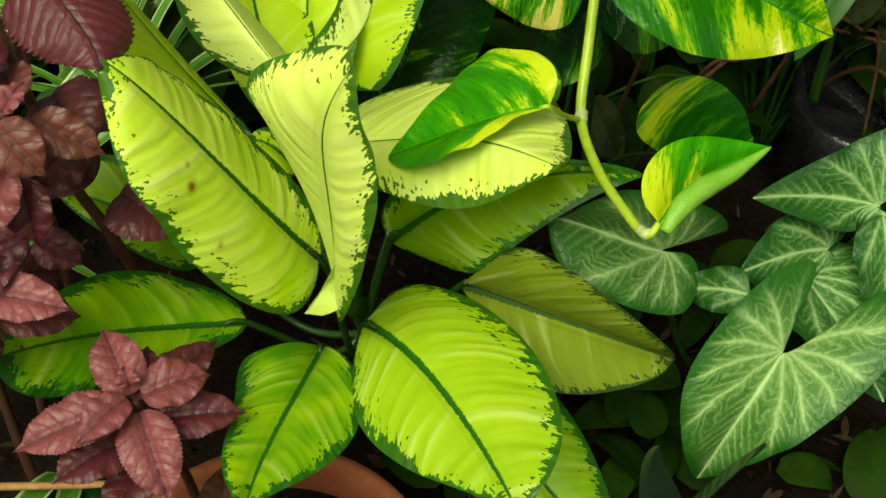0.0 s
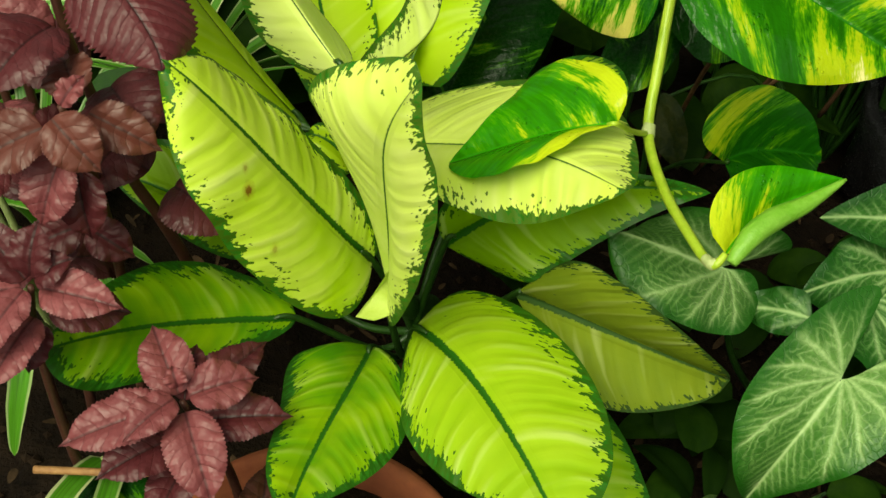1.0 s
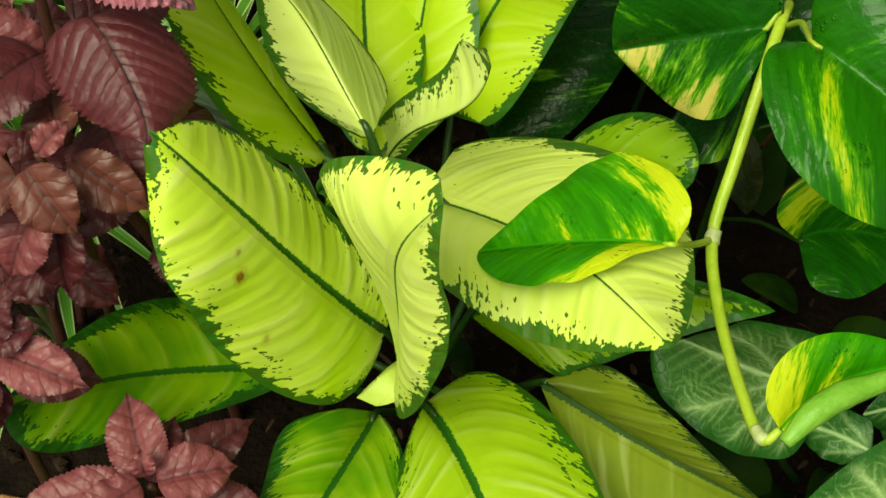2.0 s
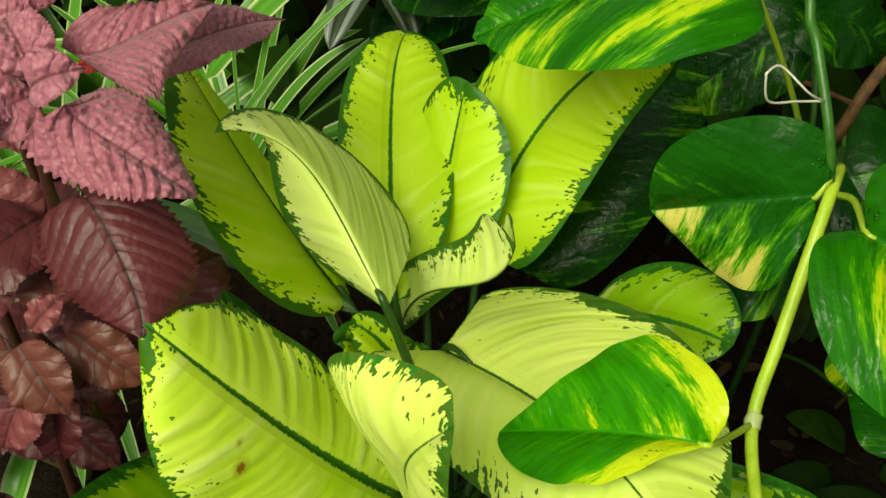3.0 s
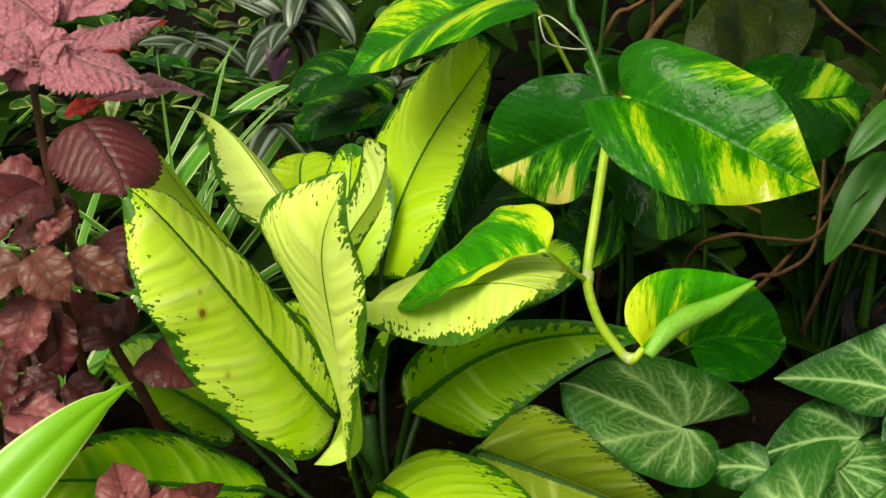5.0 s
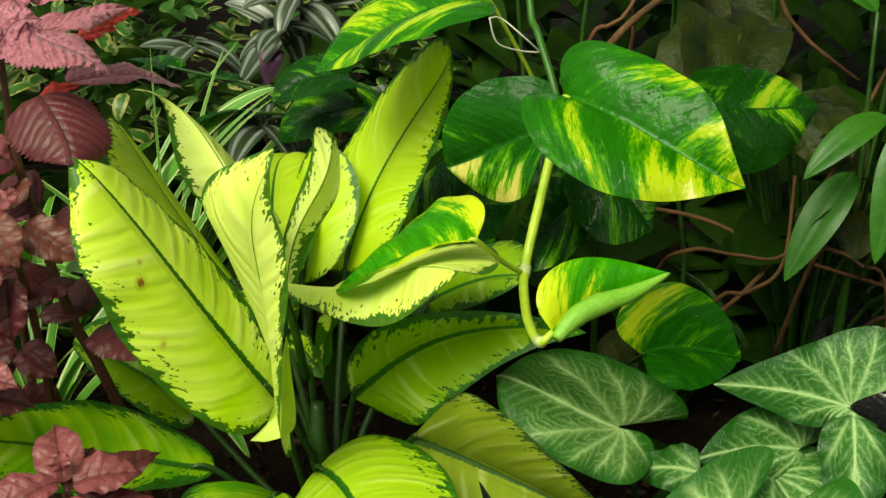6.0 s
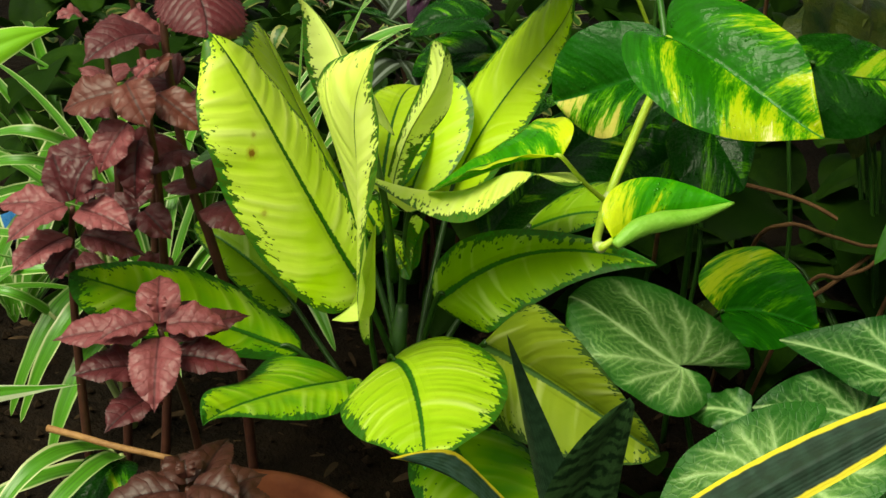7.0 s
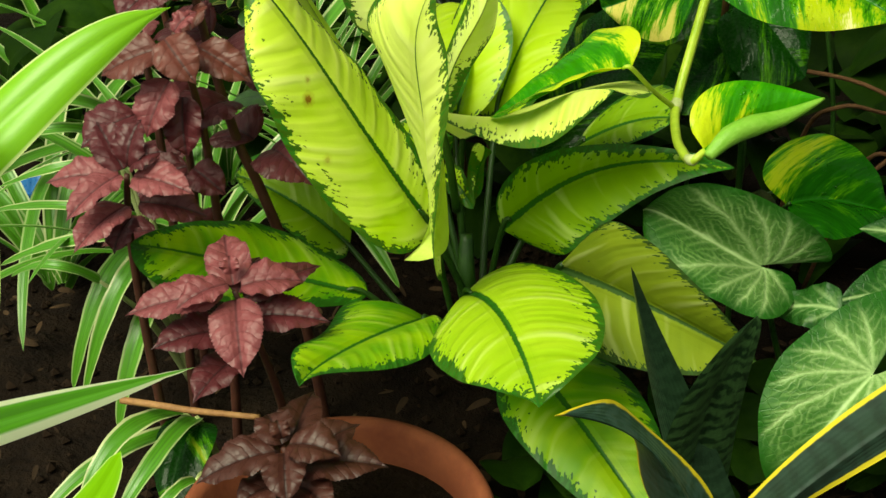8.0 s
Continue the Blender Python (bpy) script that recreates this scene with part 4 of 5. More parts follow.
for i, (b, t, w, m, n) in enumerate((((-0.25, 0.672, 0.525), (-0.2, 0.716, 0.53), 0.018, m_pink, (0.1, -0.5, 0.85)), ((-0.257, 0.67, 0.52), (-0.249, 0.728, 0.535), 0.018, m_pink, (0, -0.5, 0.85)),
                                    ((-0.263, 0.659, 0.52), (-0.305, 0.694, 0.53), 0.020, m_pink, (0, -0.5, 0.85)), ((-0.253, 0.611, 0.515), (-0.228, 0.62, 0.525), 0.012, m_pink, (0, -0.6, 0.8)),
                                    ((-0.256, 0.624, 0.51), (-0.28, 0.646, 0.52), 0.016, m_pink, (0.2, -0.5, 0.85)), ((-0.253, 0.612, 0.51), (-0.27, 0.596, 0.5), 0.018, m_pink, (0, -0.6, 0.8)))):
    red_leaf(tall, m, b, t, w, n, seed=20 + i)
# Small extra leaves added for the glow of a tip lit from behind.
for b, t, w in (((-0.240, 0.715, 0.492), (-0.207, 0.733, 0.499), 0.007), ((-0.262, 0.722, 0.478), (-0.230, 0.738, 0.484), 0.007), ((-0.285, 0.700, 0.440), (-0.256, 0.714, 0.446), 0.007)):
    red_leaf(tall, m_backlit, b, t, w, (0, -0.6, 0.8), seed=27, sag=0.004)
# Lower leaf pairs, in the maroon that carries their shade.
rs = random.Random(5)
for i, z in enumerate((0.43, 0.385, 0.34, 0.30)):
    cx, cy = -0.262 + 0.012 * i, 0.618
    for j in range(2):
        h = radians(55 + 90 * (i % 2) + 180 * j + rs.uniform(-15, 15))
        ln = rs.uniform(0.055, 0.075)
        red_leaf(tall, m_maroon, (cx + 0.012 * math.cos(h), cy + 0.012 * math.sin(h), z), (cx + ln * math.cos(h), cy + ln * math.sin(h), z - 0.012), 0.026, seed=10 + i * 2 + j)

low = thing("red_perilla", (-0.185, 0.47, 0.0), "young red perilla with a rosette of toothed brick red leaves", "plant", "red leafed plants")
ctr = (-0.185, 0.462, 0.268)
tube(low, m_redstem, "stem", ((-0.17, 0.50, -0.01), (-0.175, 0.49, 0.15), ctr), (0.004, 0.0035, 0.002))
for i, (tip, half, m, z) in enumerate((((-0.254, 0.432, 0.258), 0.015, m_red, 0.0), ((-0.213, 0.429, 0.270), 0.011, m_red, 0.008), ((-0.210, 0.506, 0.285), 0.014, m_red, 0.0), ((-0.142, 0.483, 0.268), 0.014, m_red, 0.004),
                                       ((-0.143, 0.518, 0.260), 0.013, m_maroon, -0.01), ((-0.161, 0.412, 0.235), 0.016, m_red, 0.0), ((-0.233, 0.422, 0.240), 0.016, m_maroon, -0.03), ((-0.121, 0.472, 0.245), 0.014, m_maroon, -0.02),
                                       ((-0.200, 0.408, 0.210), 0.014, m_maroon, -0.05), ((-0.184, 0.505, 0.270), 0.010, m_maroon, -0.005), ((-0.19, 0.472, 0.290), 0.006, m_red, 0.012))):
    c = V(ctr) + V((0, 0, z))
    red_leaf(low, m, c + (V(tip) - c) * 0.10, tip, half * 1.18, (0, -0.3, 0.95), seed=30 + i, sag=0.006)

# ---- terracotta pot with its plant ----
PX, PY, PR, PZ = -0.12, 0.437, 0.118, 0.10


def lathe(name, profile, place, mat, parent=None, sides=64, label=""):
    verts, faces = [], []
    for r, z in profile:
        for j in range(sides):
            a = 2 * math.pi * j / sides
            verts.append((place[0] + r * math.cos(a), place[1] + r * math.sin(a), place[2] + z))
    for i in range(len(profile) - 1):
        for j in range(sides):
            k = (j + 1) % sides
            faces.append((i * sides + j, i * sides + k, (i + 1) * sides + k, (i + 1) * sides + j))
    return link_mesh(name, verts, faces, mat, parent, label)


pot = thing("flower_pot", (PX, PY, -0.02), "low terracotta flower pot with a rounded rim", "pot")
lathe("body", ((0.001, -0.02), (0.085, -0.02), (0.092, 0.0), (0.106, 0.07), (0.106, 0.075)), (PX, PY, 0.0), m_clay, pot)
lathe("rim", ((0.106, 0.072), (0.116, 0.073), (0.118, 0.078), (0.118, 0.094), (0.115, 0.100), (0.109, 0.100), (0.105, 0.094), (0.100, 0.06)), (PX, PY, 0.0), m_clay, pot)
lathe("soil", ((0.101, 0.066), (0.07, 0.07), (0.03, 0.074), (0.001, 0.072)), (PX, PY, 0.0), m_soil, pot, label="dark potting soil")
small = thing("red_perilla", (-0.14, 0.42, 0.06), "small dark maroon perilla growing in the terracotta pot", "plant", "red leafed plants")
sc = V((-0.142, 0.418, 0.175))
tube(small, m_redstem, "stem", ((-0.135, 0.43, 0.06), (-0.138, 0.424, 0.12), sc), (0.004, 0.0035, 0.002))
for i, (tip, half, z) in enumerate((((-0.195, 0.385, 0.160), 0.015, 0.0), ((-0.190, 0.418, 0.162), 0.013, -0.01), ((-0.166, 0.446, 0.178), 0.012, 0.0), ((-0.146, 0.486, 0.172), 0.014, -0.012), ((-0.098, 0.414, 0.178), 0.015, 0.004),
                                    ((-0.072, 0.431, 0.160), 0.017, -0.015), ((-0.126, 0.380, 0.160), 0.013, 0.0), ((-0.102, 0.462, 0.168), 0.015, -0.02), ((-0.098, 0.390, 0.150), 0.014, -0.03), ((-0.168, 0.384, 0.145), 0.013, -0.03), ((-0.15, 0.428, 0.190), 0.006, 0.006))):
    c = sc + V((0, 0, z))
    red_leaf(small, m_brown, c + (V(tip) - c) * 0.10, tip, half * 1.2, (0, -0.15, 1), seed=60 + i, sag=0.007)

# ---- snake plants ----
snakes = thing("snake_plant", (0.18, 0.36, 0.0), "snake plant with dark banded sword leaves, some gold edged", "plant")
leaf(snakes, m_snake, (0.117, 0.464, -0.002), (0.129, 0.425, 0.145), (0.123, 0.387, 0.272), (0.159, 0.366, 0.359), (0.024, 0.017, 0.004), (-0.018, -0.026, 0.004), 0.26, 0.55, 0.0,
     a_r=0.34, ends=((0.024, 0.019, 0.007), (0.024, 0.008, 0.0), (-0.009, -0.015, 0.006), (-0.029, -0.037, -0.004)), bow=-0.1, seed=70, ns=44)
leaf(snakes, m_snake_dark, (0.170, 0.450, -0.002), (0.142, 0.412, 0.193), (0.100, 0.381, 0.312), (0.098, 0.334, 0.400), (0.021, 0.007, 0.003), (-0.011, 0.001, 0.001), 0.26, 0.75, 0.0,
     a_r=0.27, ends=((0.027, 0.005, 0.007), (0.012, 0.012, 0.0), (-0.012, -0.004, 0.001), (-0.005, 0.009, 0.003)), bow=-0.1, seed=71, ns=44)
leaf(snakes, m_gold, (0.122, 0.245, 0.244), (0.176, 0.281, 0.318), (0.231, 0.294, 0.374), (0.306, 0.290, 0.450), (-0.009, 0.025, -0.003), (0.008, 0.002, -0.010), 0.25, 0.52, 0.0,
     a_r=0.21, ends=((-0.004, 0.018, -0.007), (-0.009, 0.026, -0.001), (0.0, 0.014, 0.0), (0.011, -0.007, -0.015)), bow=-0.1, ns=44, seed=72, label="dark sword leaf with broad gold edges")
leaf(snakes, m_gold_thin, (0.147, 0.266, 0.278), (0.139, 0.250, 0.354), (0.110, 0.229, 0.395), (0.085, 0.208, 0.404), (-0.014, 0.026, -0.012), (-0.007, 0.011, 0.008), 0.33, 0.69, 0.0,
     a_r=0.45, ends=((-0.038, 0.044, -0.003), (-0.001, 0.006, -0.006), (0.008, 0.015, 0.020), (0.014, 0.022, 0.004)), bow=0.1, ns=40, seed=73, label="twisted gold edged leaf tip")
leaf(snakes, m_snake, (0.19, 0.40, 0.0), (0.195, 0.40, 0.08), (0.205, 0.39, 0.16), (0.215, 0.385, 0.22), (0.02, 0.004, 0.004), (-0.02, -0.004, 0.002), 0.25, 0.6, 0.0, bow=-0.1, seed=74)


# ---- plants by rule ----
def strap_clump(name, place, label, mat, count, length, width, rise, droop, seed, group="", spread=(0, 360), up=0.0, cup=0.25):
    """A clump of arching strap leaves round one crown."""
    ob = thing(name, place, label, "plant", group)
    r = random.Random(seed)
    for i in range(count):
        h = spread[0] + (spread[1] - spread[0]) * (i + r.uniform(0.1, 0.9)) / count
        b = (place[0] + 0.012 * math.cos(radians(h)), place[1] + 0.012 * math.sin(radians(h)), place[2] + up + r.uniform(0, 0.02))
        ln = length * r.uniform(0.7, 1.15)
        spec = arc_leaf(b, h, ln, width * r.uniform(0.8, 1.2), r.uniform(*rise), r.uniform(*droop), r.uniform(-25, 25), cup)
        leaf(ob, mat, *spec, 0.16, 0.42, 0.0, bow=0.0, ns=18, nu=4, seed=seed * 100 + i)
    return ob


SPIDER = "spider plant with long green leaves edged in white"
strap_clump("spider_plant", (-0.58, 0.80, 0.0), SPIDER, m_spider, 13, 0.34, 0.009, (50, 85), (80, 130), 1, "spider plants", (-20, 200))
strap_clump("spider_plant", (-0.43, 0.84, 0.0), SPIDER, m_spider, 18, 0.36, 0.008, (60, 86), (60, 110), 7, "spider plants")
strap_clump("spider_plant", (-0.50, 1.06, 0.0), SPIDER, m_spider, 16, 0.40, 0.008, (55, 84), (50, 110), 9, "spider plants")
strap_clump("spider_plant", (-0.66, 1.02, 0.0), SPIDER, m_spider, 14, 0.38, 0.009, (55, 85), (60, 120), 2, "spider plants")
strap_clump("spider_plant", (-0.30, 0.92, 0.08), SPIDER, m_spider, 12, 0.28, 0.007, (40, 70), (20, 70), 4, "spider plants", (-60, 200), 0.02)


def strap_plant(place, label, straps, foot=None):
    """Single straps, each by its four curve points and half width."""
    ob = thing("spider_plant", place, label, "plant", "spider plants")
    for i, (b, c1, c2, t, w) in enumerate(straps):
        b, c1, c2, t = map(V, (b, c1, c2, t))
        d = t - b
        sd = np.cross(d, V((0, -0.5, 0.85)))
        sd = sd / np.linalg.norm(sd) * w
        up = np.cross(sd, d)
        up = up / np.linalg.norm(up) * w * 0.3
        leaf(ob, m_spider, b, c1, c2, t, -sd + up, sd + up, 0.16, 0.45, 0.0, bow=0.0, ns=22, nu=4, seed=700 + i, wave=0.0008)
        p = V(place)
        tube(ob, m_sheath, "sheath", (p + (b - p) * 0.02, p * 0.5 + b * 0.5 + V((0, 0, 0.02)), b + (c1 - b) * 0.05), (0.004, 0.003, w * 0.35), 6, 4)
    return ob


strap_plant((-0.36, 0.68, 0.0), "spider plant with drooping grey-green leaves edged in cream", (
    ((-0.396, 0.679, 0.15), (-0.377, 0.61, 0.19), (-0.40, 0.584, 0.13), (-0.421, 0.578, 0.06), 0.009), ((-0.366, 0.658, 0.16), (-0.359, 0.596, 0.19), (-0.381, 0.579, 0.13), (-0.407, 0.573, 0.06), 0.0095),
    ((-0.362, 0.637, 0.12), (-0.351, 0.594, 0.13), (-0.369, 0.584, 0.08), (-0.377, 0.569, 0.03), 0.010), ((-0.351, 0.622, 0.20), (-0.373, 0.573, 0.23), (-0.433, 0.586, 0.20), (-0.492, 0.613, 0.16), 0.006),
    ((-0.366, 0.648, 0.25), (-0.378, 0.596, 0.29), (-0.417, 0.588, 0.27), (-0.473, 0.615, 0.24), 0.005), ((-0.396, 0.677, 0.26), (-0.397, 0.619, 0.31), (-0.42, 0.604, 0.30), (-0.504, 0.645, 0.26), 0.006),
    ((-0.363, 0.639, 0.20), (-0.375, 0.594, 0.25), (-0.427, 0.593, 0.24), (-0.509, 0.636, 0.20), 0.005), ((-0.388, 0.606, 0.16), (-0.395, 0.574, 0.20), (-0.422, 0.57, 0.20), (-0.472, 0.598, 0.16), 0.005),
    ((-0.384, 0.682, 0.28), (-0.378, 0.606, 0.34), (-0.411, 0.611, 0.33), (-0.47, 0.634, 0.30), 0.007)))
strap_plant((-0.265, 0.545, 0.0), "young spider plant with short white-edged arching leaves", (
    ((-0.284, 0.533, 0.09), (-0.293, 0.475, 0.14), (-0.303, 0.438, 0.125), (-0.315, 0.418, 0.09), 0.0095), ((-0.273, 0.531, 0.09), (-0.26, 0.474, 0.13), (-0.266, 0.426, 0.115), (-0.287, 0.411, 0.08), 0.0085),
    ((-0.24, 0.461, 0.09), (-0.241, 0.437, 0.11), (-0.245, 0.417, 0.105), (-0.263, 0.41, 0.08), 0.005), ((-0.285, 0.525, 0.08), (-0.305, 0.47, 0.11), (-0.335, 0.43, 0.10), (-0.35, 0.40, 0.07), 0.008)))
rear = strap_clump("spider_plant", (-0.275, 0.86, 0.17), SPIDER, m_spider, 5, 0.20, 0.006, (30, 70), (20, 50), 8, "spider plants", (120, 300))
for i, (t, w) in enumerate((((-0.180, 0.953, 0.363), 0.010), ((-0.202, 1.010, 0.345), 0.010), ((-0.245, 1.000, 0.385), 0.005), ((-0.19, 0.91, 0.30), 0.005), ((-0.30, 0.95, 0.40), 0.005))):
    b, t = V((-0.307, 0.892, 0.25) if i < 2 else (-0.275, 0.865, 0.19)), V(t)
    leaf(rear, m_spider, b, b + (t - b) * 0.33 + V((0, 0, 0.03)), b + (t - b) * 0.67 + V((0, 0, 0.03)), t, V((-0.4, 0.5, 0.35)) * w * 1.4, V((0.4, -0.5, -0.2)) * w * 1.4, 0.2, 0.6, 0.0, bow=0.0, ns=20, nu=4, seed=90 + i)
for i, (b, c, t, w) in enumerate((((-0.29, 0.80, 0.20), (-0.245, 0.842, 0.333), (-0.161, 0.897, 0.383), 0.0035), ((-0.285, 0.81, 0.20), (-0.236, 0.858, 0.330), (-0.166, 0.905, 0.372), 0.003), ((-0.345, 0.90, 0.18), (-0.318, 0.955, 0.296), (-0.246, 1.052, 0.378), 0.0045))):
    b, c, t = V(b), V(c), V(t)
    leaf(rear, m_spider, b, b + (c - b) * 0.8, c + (t - c) * 0.35, t, V((-0.35, 0.5, 0.6)) * w, V((0.35, -0.5, -0.6)) * w, 0.2, 0.6, 0.0, bow=0.0, ns=20, nu=4, seed=94 + i)
leaf(rear, m_shaded_petiole, (-0.31, 0.74, 0.275), (-0.26, 0.72, 0.305), (-0.20, 0.70, 0.305), (-0.135, 0.69, 0.285), (0.004, 0.010, 0.006), (-0.004, -0.010, -0.006), 0.3, 0.6, 0.0, seed=99)
leaf(rear, m_spider, (-0.20, 0.70, 0.21), (-0.18, 0.68, 0.21), (-0.155, 0.66, 0.195), (-0.132, 0.648, 0.161), (0.004, 0.006, 0.004), (-0.004, -0.006, -0.002), 0.3, 0.6, 0.0, seed=98)

# white edged plant close to the walker
near = thing("white_edged_plant", (-0.20, 0.10, 0.0), "bright green plant with long leaves edged in white", "plant")
tube(near, m_shaded_petiole, "stem", ((-0.21, 0.10, -0.01), (-0.20, 0.10, 0.20), (-0.17, 0.10, 0.45), (-0.14, 0.105, 0.50)), (0.006, 0.005, 0.004, 0.003))
leaf(near, m_edge, (-0.138, 0.106, 0.505), (-0.104, 0.127, 0.528), (-0.070, 0.150, 0.574), (-0.046, 0.190, 0.574), (-0.005, 0.008, 0.009), (0.007, -0.005, -0.010), 0.35, 0.6, 0.0, bow=0.12, ns=36, seed=80, twist=50, drip=0.05)
leaf(near, m_edge_sheen, (-0.160, 0.098, 0.42), (-0.150, 0.135, 0.410), (-0.132, 0.19, 0.388), (-0.105, 0.262, 0.360), (-0.009, -0.003, 0.008), (0.010, 0.003, -0.009), 0.4, 0.75, 0.0, bow=0.12, ns=36, seed=81, twist=-30, drip=0.06)
leaf(near, m_edge, (-0.150, 0.10, 0.495), (-0.105, 0.125, 0.590), (-0.078, 0.125, 0.57), (-0.074, 0.095, 0.498), (-0.003, 0.004, 0.004), (0.008, -0.006, -0.005), 0.4, 0.5, 0.0, bow=0.1, ns=30, seed=82)
leaf(near, m_edge, (-0.185, 0.10, 0.30), (-0.120, 0.085, 0.37), (-0.065, 0.085, 0.40), (-0.038, 0.096, 0.455), (-0.007, 0.004, 0.006), (0.010, -0.006, -0.004), 0.4, 0.5, 0.0, bow=0.1, ns=30, seed=83)


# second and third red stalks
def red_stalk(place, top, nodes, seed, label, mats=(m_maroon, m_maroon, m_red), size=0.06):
    ob = thing("red_perilla", place, label, "plant", "red leafed plants")
    r = random.Random(seed)
    p0, p1 = V(place), V(top)
    bend = V((r.uniform(-0.015, 0.015), r.uniform(-0.015, 0.015), 0))
    tube(ob, m_redstem, "stem", (p0 - V((0, 0, 0.01)), p0 * 0.6 + p1 * 0.4 + bend, p0 * 0.2 + p1 * 0.8 + bend, p1), (0.0045, 0.004, 0.003, 0.002))
    for i in range(nodes):
        f = 1 - i * 0.62 / max(1, nodes)
        c = p0 * (1 - f) + p1 * f + bend * (0.6 if f < 0.9 else 0)
        for j in range(2):
            h = radians(30 + 90 * (i % 2) + 180 * j + r.uniform(-25, 25))
            ln = size * r.uniform(0.75, 1.15) * (0.8 if i == 0 else 1)
            d = V((math.cos(h), math.sin(h), 0))
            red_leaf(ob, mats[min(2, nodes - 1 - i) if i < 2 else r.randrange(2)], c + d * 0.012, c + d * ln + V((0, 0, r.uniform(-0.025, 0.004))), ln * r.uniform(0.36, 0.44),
                     (r.uniform(-0.3, 0.3), r.uniform(-0.6, 0.0), 0.85), seed=seed * 50 + i * 2 + j, sag=0.007)
    return ob


RED = "red perilla stalk with paired maroon toothed leaves"
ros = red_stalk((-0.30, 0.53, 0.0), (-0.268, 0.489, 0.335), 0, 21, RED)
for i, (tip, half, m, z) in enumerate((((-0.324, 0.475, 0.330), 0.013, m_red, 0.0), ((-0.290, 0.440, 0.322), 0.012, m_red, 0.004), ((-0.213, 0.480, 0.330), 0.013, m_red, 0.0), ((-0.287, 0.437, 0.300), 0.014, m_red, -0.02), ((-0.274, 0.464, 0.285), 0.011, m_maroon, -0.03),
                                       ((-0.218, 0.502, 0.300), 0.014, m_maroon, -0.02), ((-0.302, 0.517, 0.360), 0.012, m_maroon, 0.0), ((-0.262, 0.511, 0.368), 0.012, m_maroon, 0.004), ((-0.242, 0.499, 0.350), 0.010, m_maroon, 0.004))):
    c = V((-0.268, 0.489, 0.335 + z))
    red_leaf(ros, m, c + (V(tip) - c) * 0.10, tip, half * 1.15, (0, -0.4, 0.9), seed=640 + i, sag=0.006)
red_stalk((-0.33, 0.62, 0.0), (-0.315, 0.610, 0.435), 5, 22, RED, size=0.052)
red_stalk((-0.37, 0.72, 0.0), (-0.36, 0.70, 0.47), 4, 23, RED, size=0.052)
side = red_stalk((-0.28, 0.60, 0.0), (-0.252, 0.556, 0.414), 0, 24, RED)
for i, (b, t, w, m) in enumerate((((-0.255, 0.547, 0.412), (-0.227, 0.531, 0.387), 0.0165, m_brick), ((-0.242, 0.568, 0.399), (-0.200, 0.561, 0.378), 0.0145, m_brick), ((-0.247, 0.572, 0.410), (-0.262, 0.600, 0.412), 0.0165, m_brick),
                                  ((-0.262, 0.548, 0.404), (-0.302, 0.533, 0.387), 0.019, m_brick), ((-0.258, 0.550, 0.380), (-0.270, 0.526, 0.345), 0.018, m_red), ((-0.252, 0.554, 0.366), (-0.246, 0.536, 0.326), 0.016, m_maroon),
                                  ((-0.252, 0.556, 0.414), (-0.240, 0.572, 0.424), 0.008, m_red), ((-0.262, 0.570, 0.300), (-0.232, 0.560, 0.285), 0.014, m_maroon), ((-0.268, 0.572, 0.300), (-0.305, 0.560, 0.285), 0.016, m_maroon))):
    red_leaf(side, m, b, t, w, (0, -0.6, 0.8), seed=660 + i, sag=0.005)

# ---- behind ----
inch = thing("inch_plant", (-0.20, 1.05, 0.0), "inch plant with silver striped purple-green leaves", "plant")
r = random.Random(31)
for i, (p, h0) in enumerate((((-0.183, 1.003, 0.400), 200), ((-0.172, 1.030, 0.420), 330), ((-0.200, 0.965, 0.315), 250), ((-0.30, 1.06, 0.36), 200), ((-0.09, 1.00, 0.33), 260))):
    p = V(p)
    tube(inch, m_redstem, "stem", ((-0.20 + 0.01 * i, 1.06, -0.01), (p + V((-0.2, 1.06, 0))) / 2 + V((0, 0.02, 0.12)), p), (0.003, 0.0025, 0.002))
    for j in range(5):
        spec = arc_leaf(p + V((0, 0, 0.004 * j)), h0 + 74 * j + r.uniform(-15, 15), r.uniform(0.055, 0.085), 0.014, r.uniform(-20, 25), r.uniform(30, 70), r.uniform(-20, 20), 0.2)
        leaf(inch, m_zebra, *spec, 0.45, 0.7, 0.0, ns=16, nu=5, seed=300 + i * 6 + j)

m_purple = plain("purple_underside", (0.060, 0.010, 0.050), (0.120, 0.030, 0.100), 60, 0.4, 0.0004, thru=0.2)
